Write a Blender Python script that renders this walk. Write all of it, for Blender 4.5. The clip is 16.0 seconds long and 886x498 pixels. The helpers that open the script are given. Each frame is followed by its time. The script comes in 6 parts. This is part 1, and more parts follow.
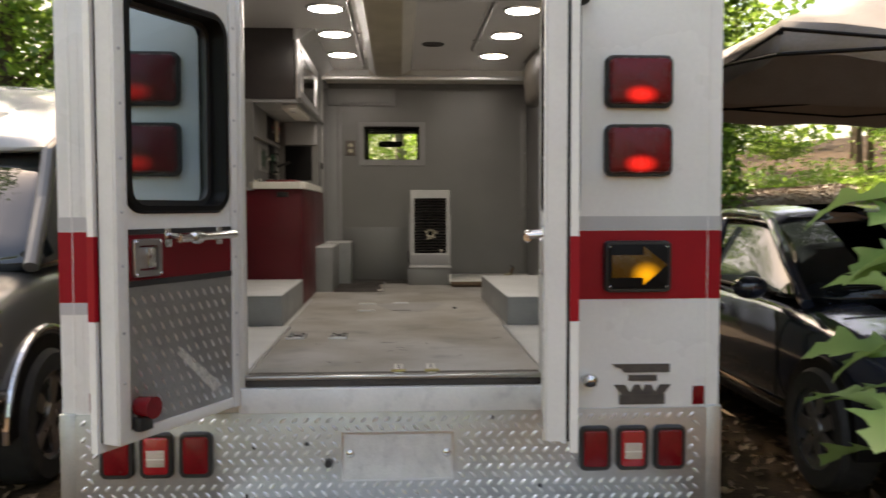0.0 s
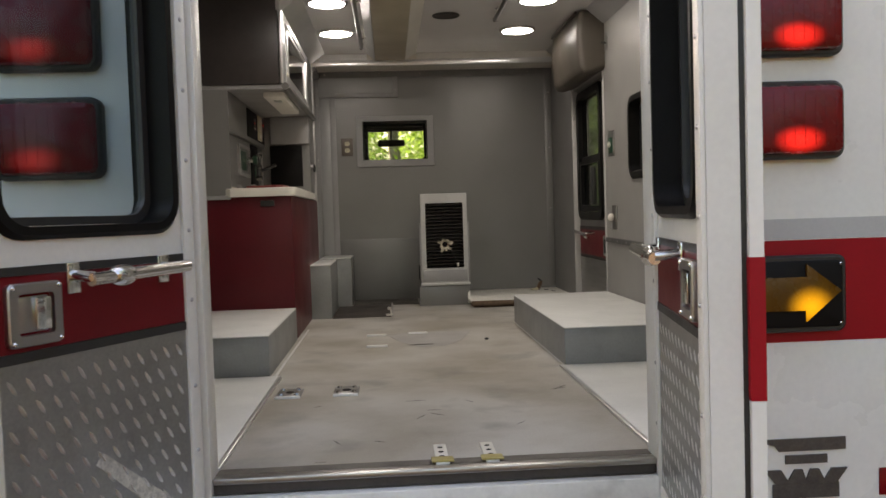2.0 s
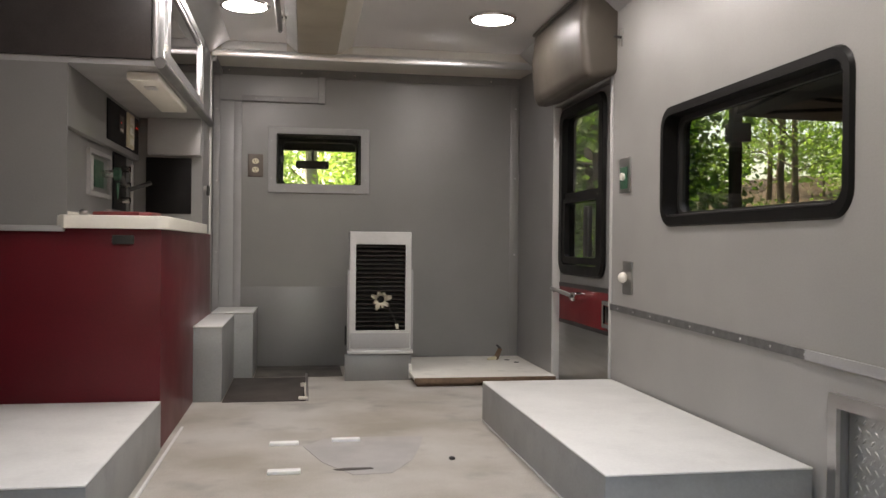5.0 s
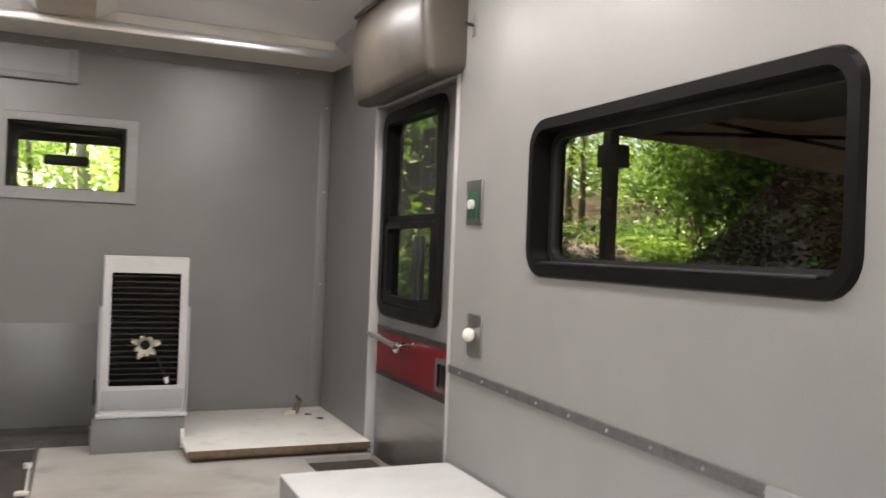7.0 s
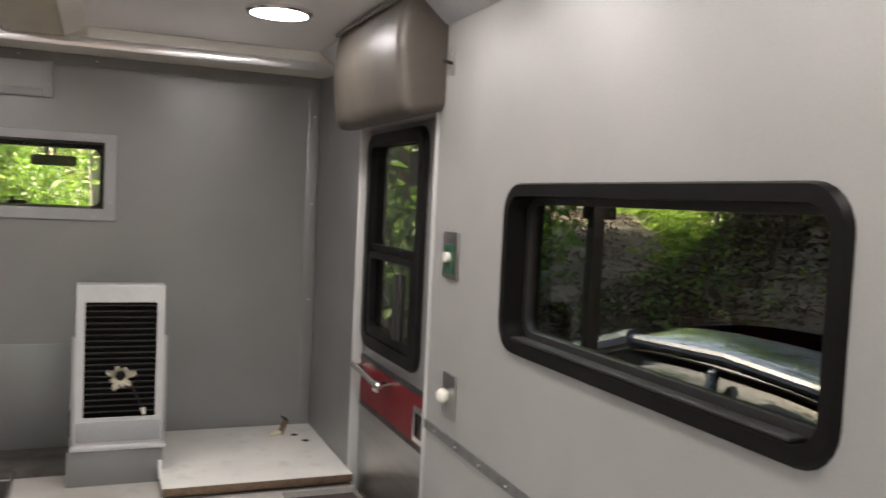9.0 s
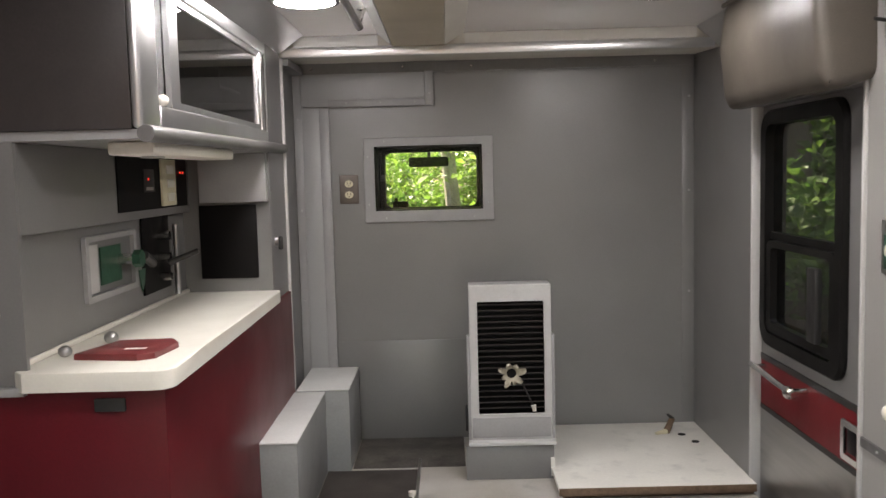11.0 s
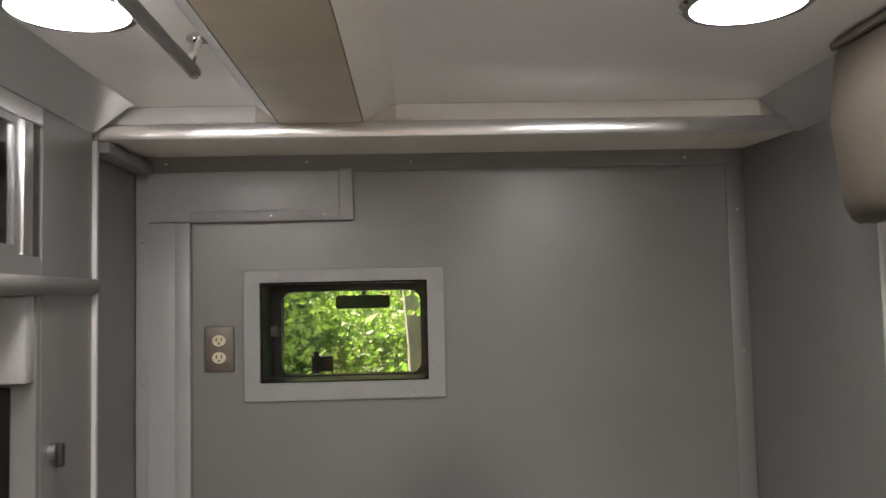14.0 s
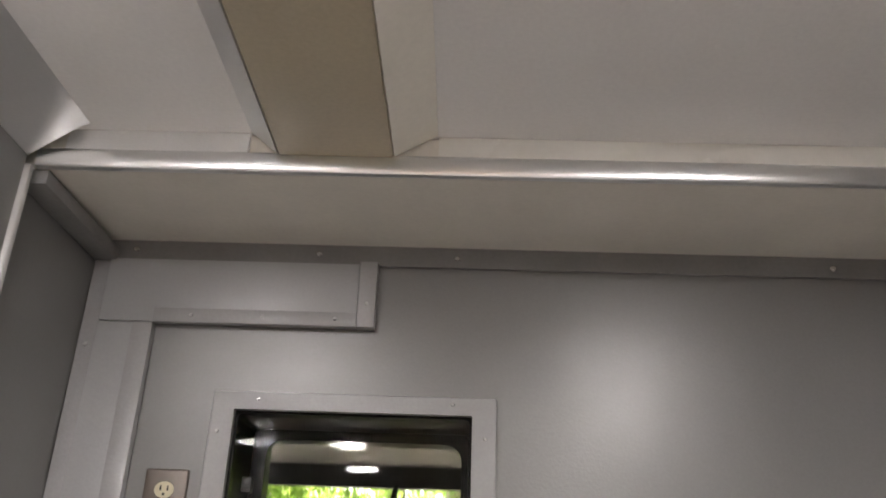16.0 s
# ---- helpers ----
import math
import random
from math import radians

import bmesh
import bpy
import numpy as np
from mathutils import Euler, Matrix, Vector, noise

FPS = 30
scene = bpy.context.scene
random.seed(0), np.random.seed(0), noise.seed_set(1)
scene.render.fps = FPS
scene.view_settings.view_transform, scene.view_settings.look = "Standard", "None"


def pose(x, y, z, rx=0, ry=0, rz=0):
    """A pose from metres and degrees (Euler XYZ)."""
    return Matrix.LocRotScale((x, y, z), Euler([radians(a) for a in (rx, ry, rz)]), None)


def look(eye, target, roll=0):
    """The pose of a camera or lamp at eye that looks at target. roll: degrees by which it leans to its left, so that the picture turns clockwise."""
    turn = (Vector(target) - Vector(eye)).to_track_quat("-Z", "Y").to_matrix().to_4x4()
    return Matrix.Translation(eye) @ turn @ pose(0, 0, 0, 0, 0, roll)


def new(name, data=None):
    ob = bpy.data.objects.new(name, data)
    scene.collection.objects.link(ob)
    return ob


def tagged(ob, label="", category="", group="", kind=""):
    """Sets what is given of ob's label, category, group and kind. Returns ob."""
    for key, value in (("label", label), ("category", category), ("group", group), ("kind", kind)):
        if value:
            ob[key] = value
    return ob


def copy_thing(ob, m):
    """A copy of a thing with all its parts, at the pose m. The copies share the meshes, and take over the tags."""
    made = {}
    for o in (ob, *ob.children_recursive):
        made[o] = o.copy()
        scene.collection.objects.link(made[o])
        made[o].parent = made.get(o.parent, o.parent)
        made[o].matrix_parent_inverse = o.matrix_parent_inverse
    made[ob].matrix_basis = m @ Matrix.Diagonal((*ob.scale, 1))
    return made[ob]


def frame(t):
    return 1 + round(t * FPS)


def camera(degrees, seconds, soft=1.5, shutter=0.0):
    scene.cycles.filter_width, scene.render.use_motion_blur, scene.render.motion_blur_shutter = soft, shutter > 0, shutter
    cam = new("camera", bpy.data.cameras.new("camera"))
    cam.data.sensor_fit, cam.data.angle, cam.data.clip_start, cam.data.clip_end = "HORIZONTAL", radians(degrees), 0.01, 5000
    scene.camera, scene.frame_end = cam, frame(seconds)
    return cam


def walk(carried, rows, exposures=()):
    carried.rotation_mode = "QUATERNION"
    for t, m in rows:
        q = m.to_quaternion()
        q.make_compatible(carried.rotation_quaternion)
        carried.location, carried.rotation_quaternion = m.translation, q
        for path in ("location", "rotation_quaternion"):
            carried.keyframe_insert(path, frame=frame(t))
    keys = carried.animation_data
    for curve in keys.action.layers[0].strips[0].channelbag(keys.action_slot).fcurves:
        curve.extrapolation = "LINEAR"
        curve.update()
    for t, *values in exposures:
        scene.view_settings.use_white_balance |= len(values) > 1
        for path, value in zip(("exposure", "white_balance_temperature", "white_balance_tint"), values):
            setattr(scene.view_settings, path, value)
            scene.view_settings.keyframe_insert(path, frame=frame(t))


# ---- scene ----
cam = camera(55.6, 16.0, soft=1.5, shutter=0.4)
PATH = [
    (0, (0.011, 0.032, 1.469), (0.115, 2.027, 1.373), -0.1),
    (0.5, (0.064, 0.22, 1.457), (-0.034, 2.217, 1.397), -1.0),
    (1, (0.009, 0.464, 1.456), (-0.063, 2.462, 1.434), 0.2),
    (1.5, (-0.101, 0.828, 1.493), (-0.031, 2.826, 1.453), -1.3),
    (2, (-0.105, 1.073, 1.48), (0.018, 3.067, 1.396), -1.8),
    (2.5, (-0.109, 1.319, 1.491), (0.075, 3.308, 1.39), -0.1),
    (3, (-0.15, 1.602, 1.523), (0.098, 3.585, 1.439), 0.1),
    (3.5, (-0.159, 1.827, 1.537), (0.154, 3.802, 1.473), -0.6),
    (4, (-0.144, 2.077, 1.558), (0.179, 4.051, 1.535), -0.0),
    (4.2, (-0.146, 2.165, 1.556), (0.174, 4.139, 1.543), 0.3),
    (6.3, (-0.069, 2.954, 1.549), (0.345, 4.911, 1.547), 2.6),
    (6.5, (-0.049, 3.039, 1.538), (0.497, 4.963, 1.546), 2.7),
    (7, (0.006, 3.309, 1.682), (0.803, 5.143, 1.688), 2.2),
    (7.5, (0.102, 3.403, 1.855), (0.993, 5.178, 1.618), 2.8),
    (8, (0.191, 3.411, 1.923), (1.003, 5.225, 1.696), 1.5),
    (8.5, (0.222, 3.413, 1.964), (1.101, 5.206, 1.847), 3.9),
    (9, (0.178, 3.402, 1.987), (0.934, 5.25, 1.877), 2.7),
    (9.5, (0.143, 3.462, 2.035), (0.639, 5.396, 1.919), 1.1),
    (10, (0.117, 3.512, 2.034), (0.308, 5.499, 1.914), -0.4),
    (10.2, (0.099, 3.496, 2.034), (0.166, 5.49, 1.902), -0.9),
    (12.3, (-0.039, 4.012, 2.086), (-0.073, 6.001, 1.882), -1.7),
    (12.5, (0.003, 4.096, 2.094), (0.005, 6.093, 1.974), -2.0),
    (13, (0.103, 4.376, 2.14), (0.17, 6.374, 2.208), -0.5),
    (13.5, (0.13, 4.651, 2.115), (0.203, 6.647, 2.224), 0.3),
    (14, (0.149, 4.903, 2.104), (0.222, 6.897, 2.234), -1.3),
    (14.5, (0.162, 5.178, 2.124), (0.217, 7.171, 2.279), -0.2),
    (15, (0.163, 5.472, 2.102), (0.19, 7.46, 2.317), 0.2),
    (15.5, (0.184, 5.646, 2.036), (0.158, 7.591, 2.499), 2.4),
    (16, (0.17, 5.648, 1.798), (0.113, 7.475, 2.611), 2.2),
]
walk(cam, [(t, look(eye, target, roll)) for t, eye, target, roll in PATH],
     exposures=[(0, 2.02, 8500, 15), (1, 2.0, 8500, 15), (1.5, 1.92, 8500, 15), (2, 2.15, 8350, 15), (2.5, 2.28, 8200, 15), (3, 2.46, 8100, 16), (3.5, 2.5, 8050, 16), (4, 2.8, 7950, 18), (6.5, 3.0, 7550, 17), (7, 3.34, 7500, 17), (8, 3.2, 7400, 17), (9, 3.12, 7450, 17), (10, 3.05, 7400, 17), (12.5, 3.12, 7400, 16), (14, 3.08, 7450, 15), (15, 3.1, 7450, 13), (15.5, 3.2, 7400, 15), (16, 3.52, 7350, 18)])

# ---- sky and lights ----
world = bpy.data.worlds.new("sky")
scene.world = world
world.use_nodes = True
wn = world.node_tree.nodes
sky = wn.new("ShaderNodeTexSky")
sky.sky_type, sky.sun_disc = "NISHITA", False
sky.sun_elevation, sky.sun_rotation = radians(52), radians(-35)
wn["Background"].inputs["Strength"].default_value = 0.15
sky.dust_density, sky.ozone_density = 4.0, 0.6
world.node_tree.links.new(sky.outputs[0], wn["Background"].inputs["Color"])
sun = new("sun", bpy.data.lights.new("sun", "SUN"))
sun.data.energy, sun.data.angle, sun.data.color = 4.5, radians(0.6), (1.0, 0.95, 0.86)
sun.matrix_basis = look((-30, 42, 62), (0, 0, 0))

CEIL, FLOOR = 2.60, 0.855
# The pair at y 4.13 is unseen, added to brighten the rear end.
LAMP_SPOTS = [(x, y) for y in (6.25, 5.52, 4.825, 4.13) for x in (-0.396, 0.714)]
# ---- materials ----
MATS = {}


def mat(name, colour, rough=0.5, metal=0.0, var=0.12, scale=6.0, fine=90.0, bump=0.05, colour2=None, spec=0.5, stain=0.0, coat=0.0, rvar=0.1, stretch=(1, 1, 1), per_piece=0.0):
    """A painted, plastic or metal surface with a broad and a fine variation."""
    if name in MATS:
        return MATS[name]
    m = bpy.data.materials.new(name)
    m.use_nodes = True
    n, l = m.node_tree.nodes, m.node_tree.links
    b = n["Principled BSDF"]
    geo = n.new("ShaderNodeNewGeometry")
    mp = n.new("ShaderNodeMapping")
    mp.inputs["Scale"].default_value = stretch
    l.new(geo.outputs["Position"], mp.inputs["Vector"])
    broad = n.new("ShaderNodeTexNoise")
    broad.inputs["Scale"].default_value, broad.inputs["Detail"].default_value = scale, 6
    small = n.new("ShaderNodeTexNoise")
    small.inputs["Scale"].default_value, small.inputs["Detail"].default_value = fine, 3
    for t in (broad, small):
        l.new(mp.outputs[0], t.inputs["Vector"])
    c2 = colour2 or tuple(c * (1 - var) for c in colour)
    ramp = n.new("ShaderNodeMix")
    ramp.data_type = "RGBA"
    ramp.inputs["A"].default_value, ramp.inputs["B"].default_value = (*colour, 1), (*c2, 1)
    mr = n.new("ShaderNodeMapRange")
    mr.inputs["From Min"].default_value, mr.inputs["From Max"].default_value = 0.38, 0.66
    l.new(broad.outputs["Fac"], mr.inputs["Value"])
    l.new(mr.outputs[0], ramp.inputs["Factor"])
    fin = n.new("ShaderNodeMix")
    fin.data_type, fin.blend_type = "RGBA", "MULTIPLY"
    fin.inputs["Factor"].default_value = min(1.0, var * 2)
    l.new(ramp.outputs["Result"], fin.inputs["A"])
    l.new(small.outputs["Fac"], fin.inputs["B"])
    gain = n.new("ShaderNodeMix")
    gain.data_type, gain.blend_type = "RGBA", "MULTIPLY"
    gain.inputs["Factor"].default_value = 1
    k = 1 / (1 - 0.5 * min(1.0, var * 2))
    gain.inputs["B"].default_value = (k, k, k, 1)
    l.new(fin.outputs["Result"], gain.inputs["A"])
    out = gain.outputs["Result"]
    if stain:
        spots = n.new("ShaderNodeTexNoise")
        spots.inputs["Scale"].default_value, spots.inputs["Detail"].default_value = scale * 2.3, 9
        l.new(geo.outputs["Position"], spots.inputs["Vector"])
        sr = n.new("ShaderNodeMapRange")
        sr.inputs["From Min"].default_value, sr.inputs["From Max"].default_value = 0.56, 0.75
        sr.inputs["To Max"].default_value = stain
        l.new(spots.outputs["Fac"], sr.inputs["Value"])
        sm = n.new("ShaderNodeMix")
        sm.data_type = "RGBA"
        sm.inputs["B"].default_value = (*[c * 0.35 for c in colour], 1)
        l.new(sr.outputs[0], sm.inputs["Factor"])
        l.new(out, sm.inputs["A"])
        out = sm.outputs["Result"]
    if per_piece:
        info = n.new("ShaderNodeNewGeometry")
        pm = n.new("ShaderNodeMapRange")
        pm.inputs["To Min"].default_value, pm.inputs["To Max"].default_value = 1 - per_piece, 1 + per_piece
        l.new(info.outputs["Random Per Island"], pm.inputs["Value"])
        mul = n.new("ShaderNodeMix")
        mul.data_type, mul.blend_type = "RGBA", "MULTIPLY"
        mul.inputs["Factor"].default_value = 1
        l.new(out, mul.inputs["A"])
        l.new(pm.outputs[0], mul.inputs["B"])
        out = mul.outputs["Result"]
    l.new(out, b.inputs["Base Color"])
    rr = n.new("ShaderNodeMapRange")
    rr.inputs["To Min"].default_value, rr.inputs["To Max"].default_value = max(0.02, rough - rvar), min(1, rough + rvar)
    l.new(broad.outputs["Fac"], rr.inputs["Value"])
    l.new(rr.outputs[0], b.inputs["Roughness"])
    b.inputs["Metallic"].default_value = metal
    b.inputs["Specular IOR Level"].default_value = spec
    b.inputs["Coat Weight"].default_value = coat
    if bump:
        bp = n.new("ShaderNodeBump")
        bp.inputs["Strength"].default_value, bp.inputs["Distance"].default_value = bump, 0.01
        l.new(small.outputs["Fac"], bp.inputs["Height"])
        l.new(bp.outputs[0], b.inputs["Normal"])
    MATS[name] = m
    return m


def glass(name, tint=(1, 1, 1), rough=0.0, ior=1.45):
    """A thin pane: clear with a tint, mirror-like at its surface."""
    m = bpy.data.materials.new(name)
    m.use_nodes = True
    n, l = m.node_tree.nodes, m.node_tree.links
    n.remove(n["Principled BSDF"])
    tr, gl, mx, fr = n.new("ShaderNodeBsdfTransparent"), n.new("ShaderNodeBsdfGlossy"), n.new("ShaderNodeMixShader"), n.new("ShaderNodeLayerWeight")
    steep, gloss = n.new("ShaderNodeMath"), n.new("ShaderNodeMath")
    steep.operation, gloss.operation = "POWER", "MULTIPLY_ADD"
    base = ((ior - 1) / (ior + 1)) ** 2
    steep.inputs[1].default_value = 4.0
    gloss.inputs[1].default_value, gloss.inputs[2].default_value = 1 - base, base
    tr.inputs["Color"].default_value = (*tint, 1)
    gl.inputs["Roughness"].default_value = rough
    fr.inputs["Blend"].default_value = 0.5
    l.new(fr.outputs["Facing"], steep.inputs[0])
    l.new(steep.outputs[0], gloss.inputs[0])
    l.new(gloss.outputs[0], mx.inputs[0])
    l.new(tr.outputs[0], mx.inputs[1])
    l.new(gl.outputs[0], mx.inputs[2])
    l.new(mx.outputs[0], n["Material Output"].inputs["Surface"])
    return m


def lamp_mat(name, colour, strength):
    m = bpy.data.materials.new(name)
    m.use_nodes = True
    b = m.node_tree.nodes["Principled BSDF"]
    b.inputs["Base Color"].default_value = (*colour, 1)
    b.inputs["Emission Color"].default_value, b.inputs["Emission Strength"].default_value = (*colour, 1), strength
    return m


def glow_mat(name, colour, glow, strength, centre, reach):
    """A lens lit from behind by a bulb: the glow fades away from its centre (in the part's own extent)."""
    m = mat(name, colour, 0.26, 0.0, 0.2, 25, 120, 0.03, spec=0.3)
    n, l = m.node_tree.nodes, m.node_tree.links
    b = n["Principled BSDF"]
    tc, sub, ln, mr = n.new("ShaderNodeTexCoord"), n.new("ShaderNodeVectorMath"), n.new("ShaderNodeVectorMath"), n.new("ShaderNodeMapRange")
    sub.operation, ln.operation = "SUBTRACT", "LENGTH"
    sub.inputs[1].default_value = (centre[0], 0.5, centre[1])
    sc = n.new("ShaderNodeVectorMath")
    sc.operation = "MULTIPLY"
    sc.inputs[1].default_value = (1 / reach[0], 0, 1 / reach[1])
    l.new(tc.outputs["Generated"], sub.inputs[0])
    l.new(sub.outputs[0], sc.inputs[0])
    l.new(sc.outputs[0], ln.inputs[0])
    l.new(ln.outputs["Value"], mr.inputs["Value"])
    mr.interpolation_type = "SMOOTHSTEP"
    mr.inputs["From Min"].default_value, mr.inputs["From Max"].default_value = 0.0, 1.0
    mr.inputs["To Min"].default_value, mr.inputs["To Max"].default_value = strength, 0.0
    l.new(mr.outputs[0], b.inputs["Emission Strength"])
    b.inputs["Emission Color"].default_value = (*glow, 1)
    return m


def leaf_mat(name, colour, colour2, through_light=0.45):
    m = bpy.data.materials.new(name)
    m.use_nodes = True
    n, l = m.node_tree.nodes, m.node_tree.links
    b = n["Principled BSDF"]
    geo = n.new("ShaderNodeNewGeometry")
    mix = n.new("ShaderNodeMix")
    mix.data_type = "RGBA"
    mix.inputs["A"].default_value, mix.inputs["B"].default_value = (*colour, 1), (*colour2, 1)
    l.new(geo.outputs["Random Per Island"], mix.inputs["Factor"])
    l.new(mix.outputs["Result"], b.inputs["Base Color"])
    b.inputs["Roughness"].default_value = 0.45
    t, mx = n.new("ShaderNodeBsdfTranslucent"), n.new("ShaderNodeMixShader")
    l.new(mix.outputs["Result"], t.inputs["Color"])
    mx.inputs[0].default_value = through_light
    l.new(b.outputs[0], mx.inputs[1])
    l.new(t.outputs[0], mx.inputs[2])
    l.new(mx.outputs[0], n["Material Output"].inputs["Surface"])
    return m


WALL = mat("grey_wall_paint", (0.222, 0.217, 0.212), 0.36, 0.25, 0.06, 3.0, 160, 0.04, rvar=0.08)
CEILM = mat("grey_ceiling_panel", (0.78, 0.76, 0.74), 0.20, 0.0, 0.06, 2.0, 120, 0.008, rvar=0.05)
PANEL = mat("pale_grey_wall_laminate", (0.300, 0.291, 0.275), 0.42, 0.0, 0.06, 3.0, 160, 0.04, rvar=0.08, stain=0.04, spec=0.4)
COVERP = mat("pale_grey_cover_paint", (0.37, 0.37, 0.367), 0.38, 0.1, 0.06, 4.0, 160, 0.04, rvar=0.08, stain=0.06)
TRIMG = mat("grey_trim_paint", (0.33, 0.325, 0.32), 0.35, 0.0, 0.08, 8, 140, 0.05)
NOSE = mat("polished_aluminium_nosing", (0.82, 0.82, 0.81), 0.30, 1.0, 0.05, 5, 260, 0.006, rvar=0.04)
BRUSHED = mat("brushed_aluminium_sheet", (0.90, 0.90, 0.89), 0.52, 1.0, 0.05, 5, 260, 0.006, rvar=0.05)
ALU = mat("aluminium_trim", (0.74, 0.74, 0.74), 0.33, 1.0, 0.05, 5, 260, 0.006, rvar=0.04, stain=0.05)
WHITE = mat("white_gloss_paint", (0.82, 0.80, 0.745), 0.28, 0.0, 0.05, 2.5, 60, 0.015, stain=0.06, coat=0.2)
DOORW = mat("cream_white_door_paint", (0.72, 0.70, 0.65), 0.34, 0.0, 0.06, 4, 80, 0.03, stain=0.08)
TRIMW = mat("white_trim_strip", (0.76, 0.745, 0.70), 0.4, 0.0, 0.08, 7, 90, 0.04, stain=0.35)
RED = mat("red_tape", (0.34, 0.006, 0.014), 0.40, 0.0, 0.10, 6, 120, 0.02, spec=0.25)
GREYS = mat("grey_tape", (0.50, 0.49, 0.47), 0.4, 0.0, 0.06, 6, 120, 0.02)
REDLAM = mat("dark_red_laminate", (0.105, 0.006, 0.011), 0.36, 0.0, 0.14, 5, 150, 0.03, spec=0.3)
# Plate darker, lozenges lighter: the sky's glint is put into these colours.
DIAM = mat("diamond_plate_aluminium", (0.43, 0.43, 0.42), 0.40, 1.0, 0.15, 7, 130, 0.06, stain=0.25)
TREAD = mat("sky_glint_tread", (0.94, 0.94, 0.93), 0.44, 1.0, 0.12, 20, 130, 0.03)
BUMPM = mat("bumper_plate_aluminium", (0.56, 0.57, 0.56), 0.44, 0.85, 0.12, 5, 130, 0.06, stain=0.22)
STEEL = mat("brushed_steel", (0.46, 0.45, 0.44), 0.33, 1.0, 0.1, 3, 240, 0.05, stretch=(1, 1, 12))
CHROME = mat("worn_chrome", (0.75, 0.74, 0.72), 0.14, 1.0, 0.08, 20, 200, 0.02)
BLACK = mat("black_rubber", (0.022, 0.021, 0.02), 0.45, 0.0, 0.2, 10, 160, 0.06)
BLACKF = mat("black_window_frame", (0.008, 0.0074, 0.007), 0.42, 0.0, 0.2, 8, 160, 0.04, spec=0.12)
BLACKP = mat("black_panel", (0.007, 0.006, 0.006), 0.5, 0.0, 0.2, 8, 120, 0.04, spec=0.15)
DARKLAM = mat("dark_brown_laminate", (0.042, 0.035, 0.034), 0.38, 0.0, 0.18, 14, 160, 0.04)
COUNTER = mat("cream_countertop", (0.74, 0.71, 0.63), 0.40, 0.0, 0.05, 6, 200, 0.02, stain=0.08)
BOXTOP = mat("worn_white_paint", (0.68, 0.68, 0.66), 0.42, 0.0, 0.08, 5, 110, 0.05, stain=0.12)
BOXSIDE = mat("grey_box_paint", (0.27, 0.275, 0.27), 0.42, 0.0, 0.10, 6, 110, 0.06, stain=0.18)
VINYL = mat("grey_vinyl_floor", (0.47, 0.45, 0.415), 0.42, 0.0, 0.24, 2.2, 220, 0.08, colour2=(0.31, 0.275, 0.225), stain=0.65, rvar=0.18)
BEIGE = mat("tan_vinyl", (0.50, 0.43, 0.31), 0.38, 0.0, 0.10, 4, 120, 0.05, stain=0.14)
CREAMP = mat("cream_plastic", (0.76, 0.72, 0.64), 0.4, 0.0, 0.06, 6, 90, 0.03)
TAUPE = mat("taupe_padded_vinyl", (0.078, 0.065, 0.052), 0.46, 0.0, 0.12, 9, 210, 0.10)
PLATFORM = mat("white_board", (0.74, 0.72, 0.66), 0.45, 0.0, 0.08, 6, 100, 0.05, stain=0.25)
PLY = mat("plywood_edge", (0.16, 0.10, 0.06), 0.7, 0.0, 0.3, 30, 160, 0.2)
MATM = mat("dark_floor_plate", (0.055, 0.044, 0.038), 0.55, 0.0, 0.3, 8, 100, 0.15, stain=0.3)
LENS_RED = mat("red_lens", (0.20, 0.005, 0.009), 0.24, 0.0, 0.2, 25, 120, 0.03, spec=0.35)
# Flat white stands in for the glint of steel on clips and lips.
CLIPM = mat("glint_white_worn_zinc", (0.88, 0.88, 0.86), 0.35, 0.0, 0.08, 20, 160, 0.05, stain=0.1)
GREEN = mat("green_circuit_plate", (0.02, 0.08, 0.045), 0.4, 0.0, 0.2, 30, 160, 0.05)
IVORY = mat("ivory_plastic", (0.66, 0.60, 0.42), 0.4, 0.0, 0.06, 8, 90, 0.02)
MIRROR = glass("clear_window_glass", (0.97, 0.98, 0.97), ior=1.3)
TINT = glass("tinted_window_glass", (0.56, 0.58, 0.55), ior=1.2)
DOORGL = glass("grey_door_glass", (0.68, 0.76, 0.80), ior=1.35)
CABGL = glass("dark_cabinet_glass", (0.30, 0.29, 0.29), ior=1.7)
CARGL = mat("car_glass", (0.008, 0.011, 0.013), 0.04, 0.0, 0.1, 4, 50, 0.0, coat=0.0, rvar=0.02, spec=0.35)
SCREEN = mat("van_windscreen_glass", (0.010, 0.014, 0.015), 0.03, 0.0, 0.1, 4, 50, 0.0, coat=1.0, rvar=0.02)
LAMP_ON = lamp_mat("lit_diffuser", (0.87, 0.925, 1.0), 8.9)
RED_ON = glow_mat("lit_red_lens", (0.16, 0.004, 0.007), (1.0, 0.025, 0.02), 0.36, (0.5, 0.20), (0.34, 0.24))
AMBER = glow_mat("lit_amber_lens", (0.13, 0.055, 0.004), (1.0, 0.46, 0.02), 0.28, (0.62, 0.25), (0.34, 0.42))
RED_LED = lamp_mat("red_indicator", (1.0, 0.05, 0.03), 0.12)
RED_DIM = glow_mat("faintly_lit_red_lens", (0.13, 0.004, 0.007), (1.0, 0.025, 0.02), 0.10, (0.4, 0.20), (0.34, 0.24))

# ---- builders ----
LOCAL = set()


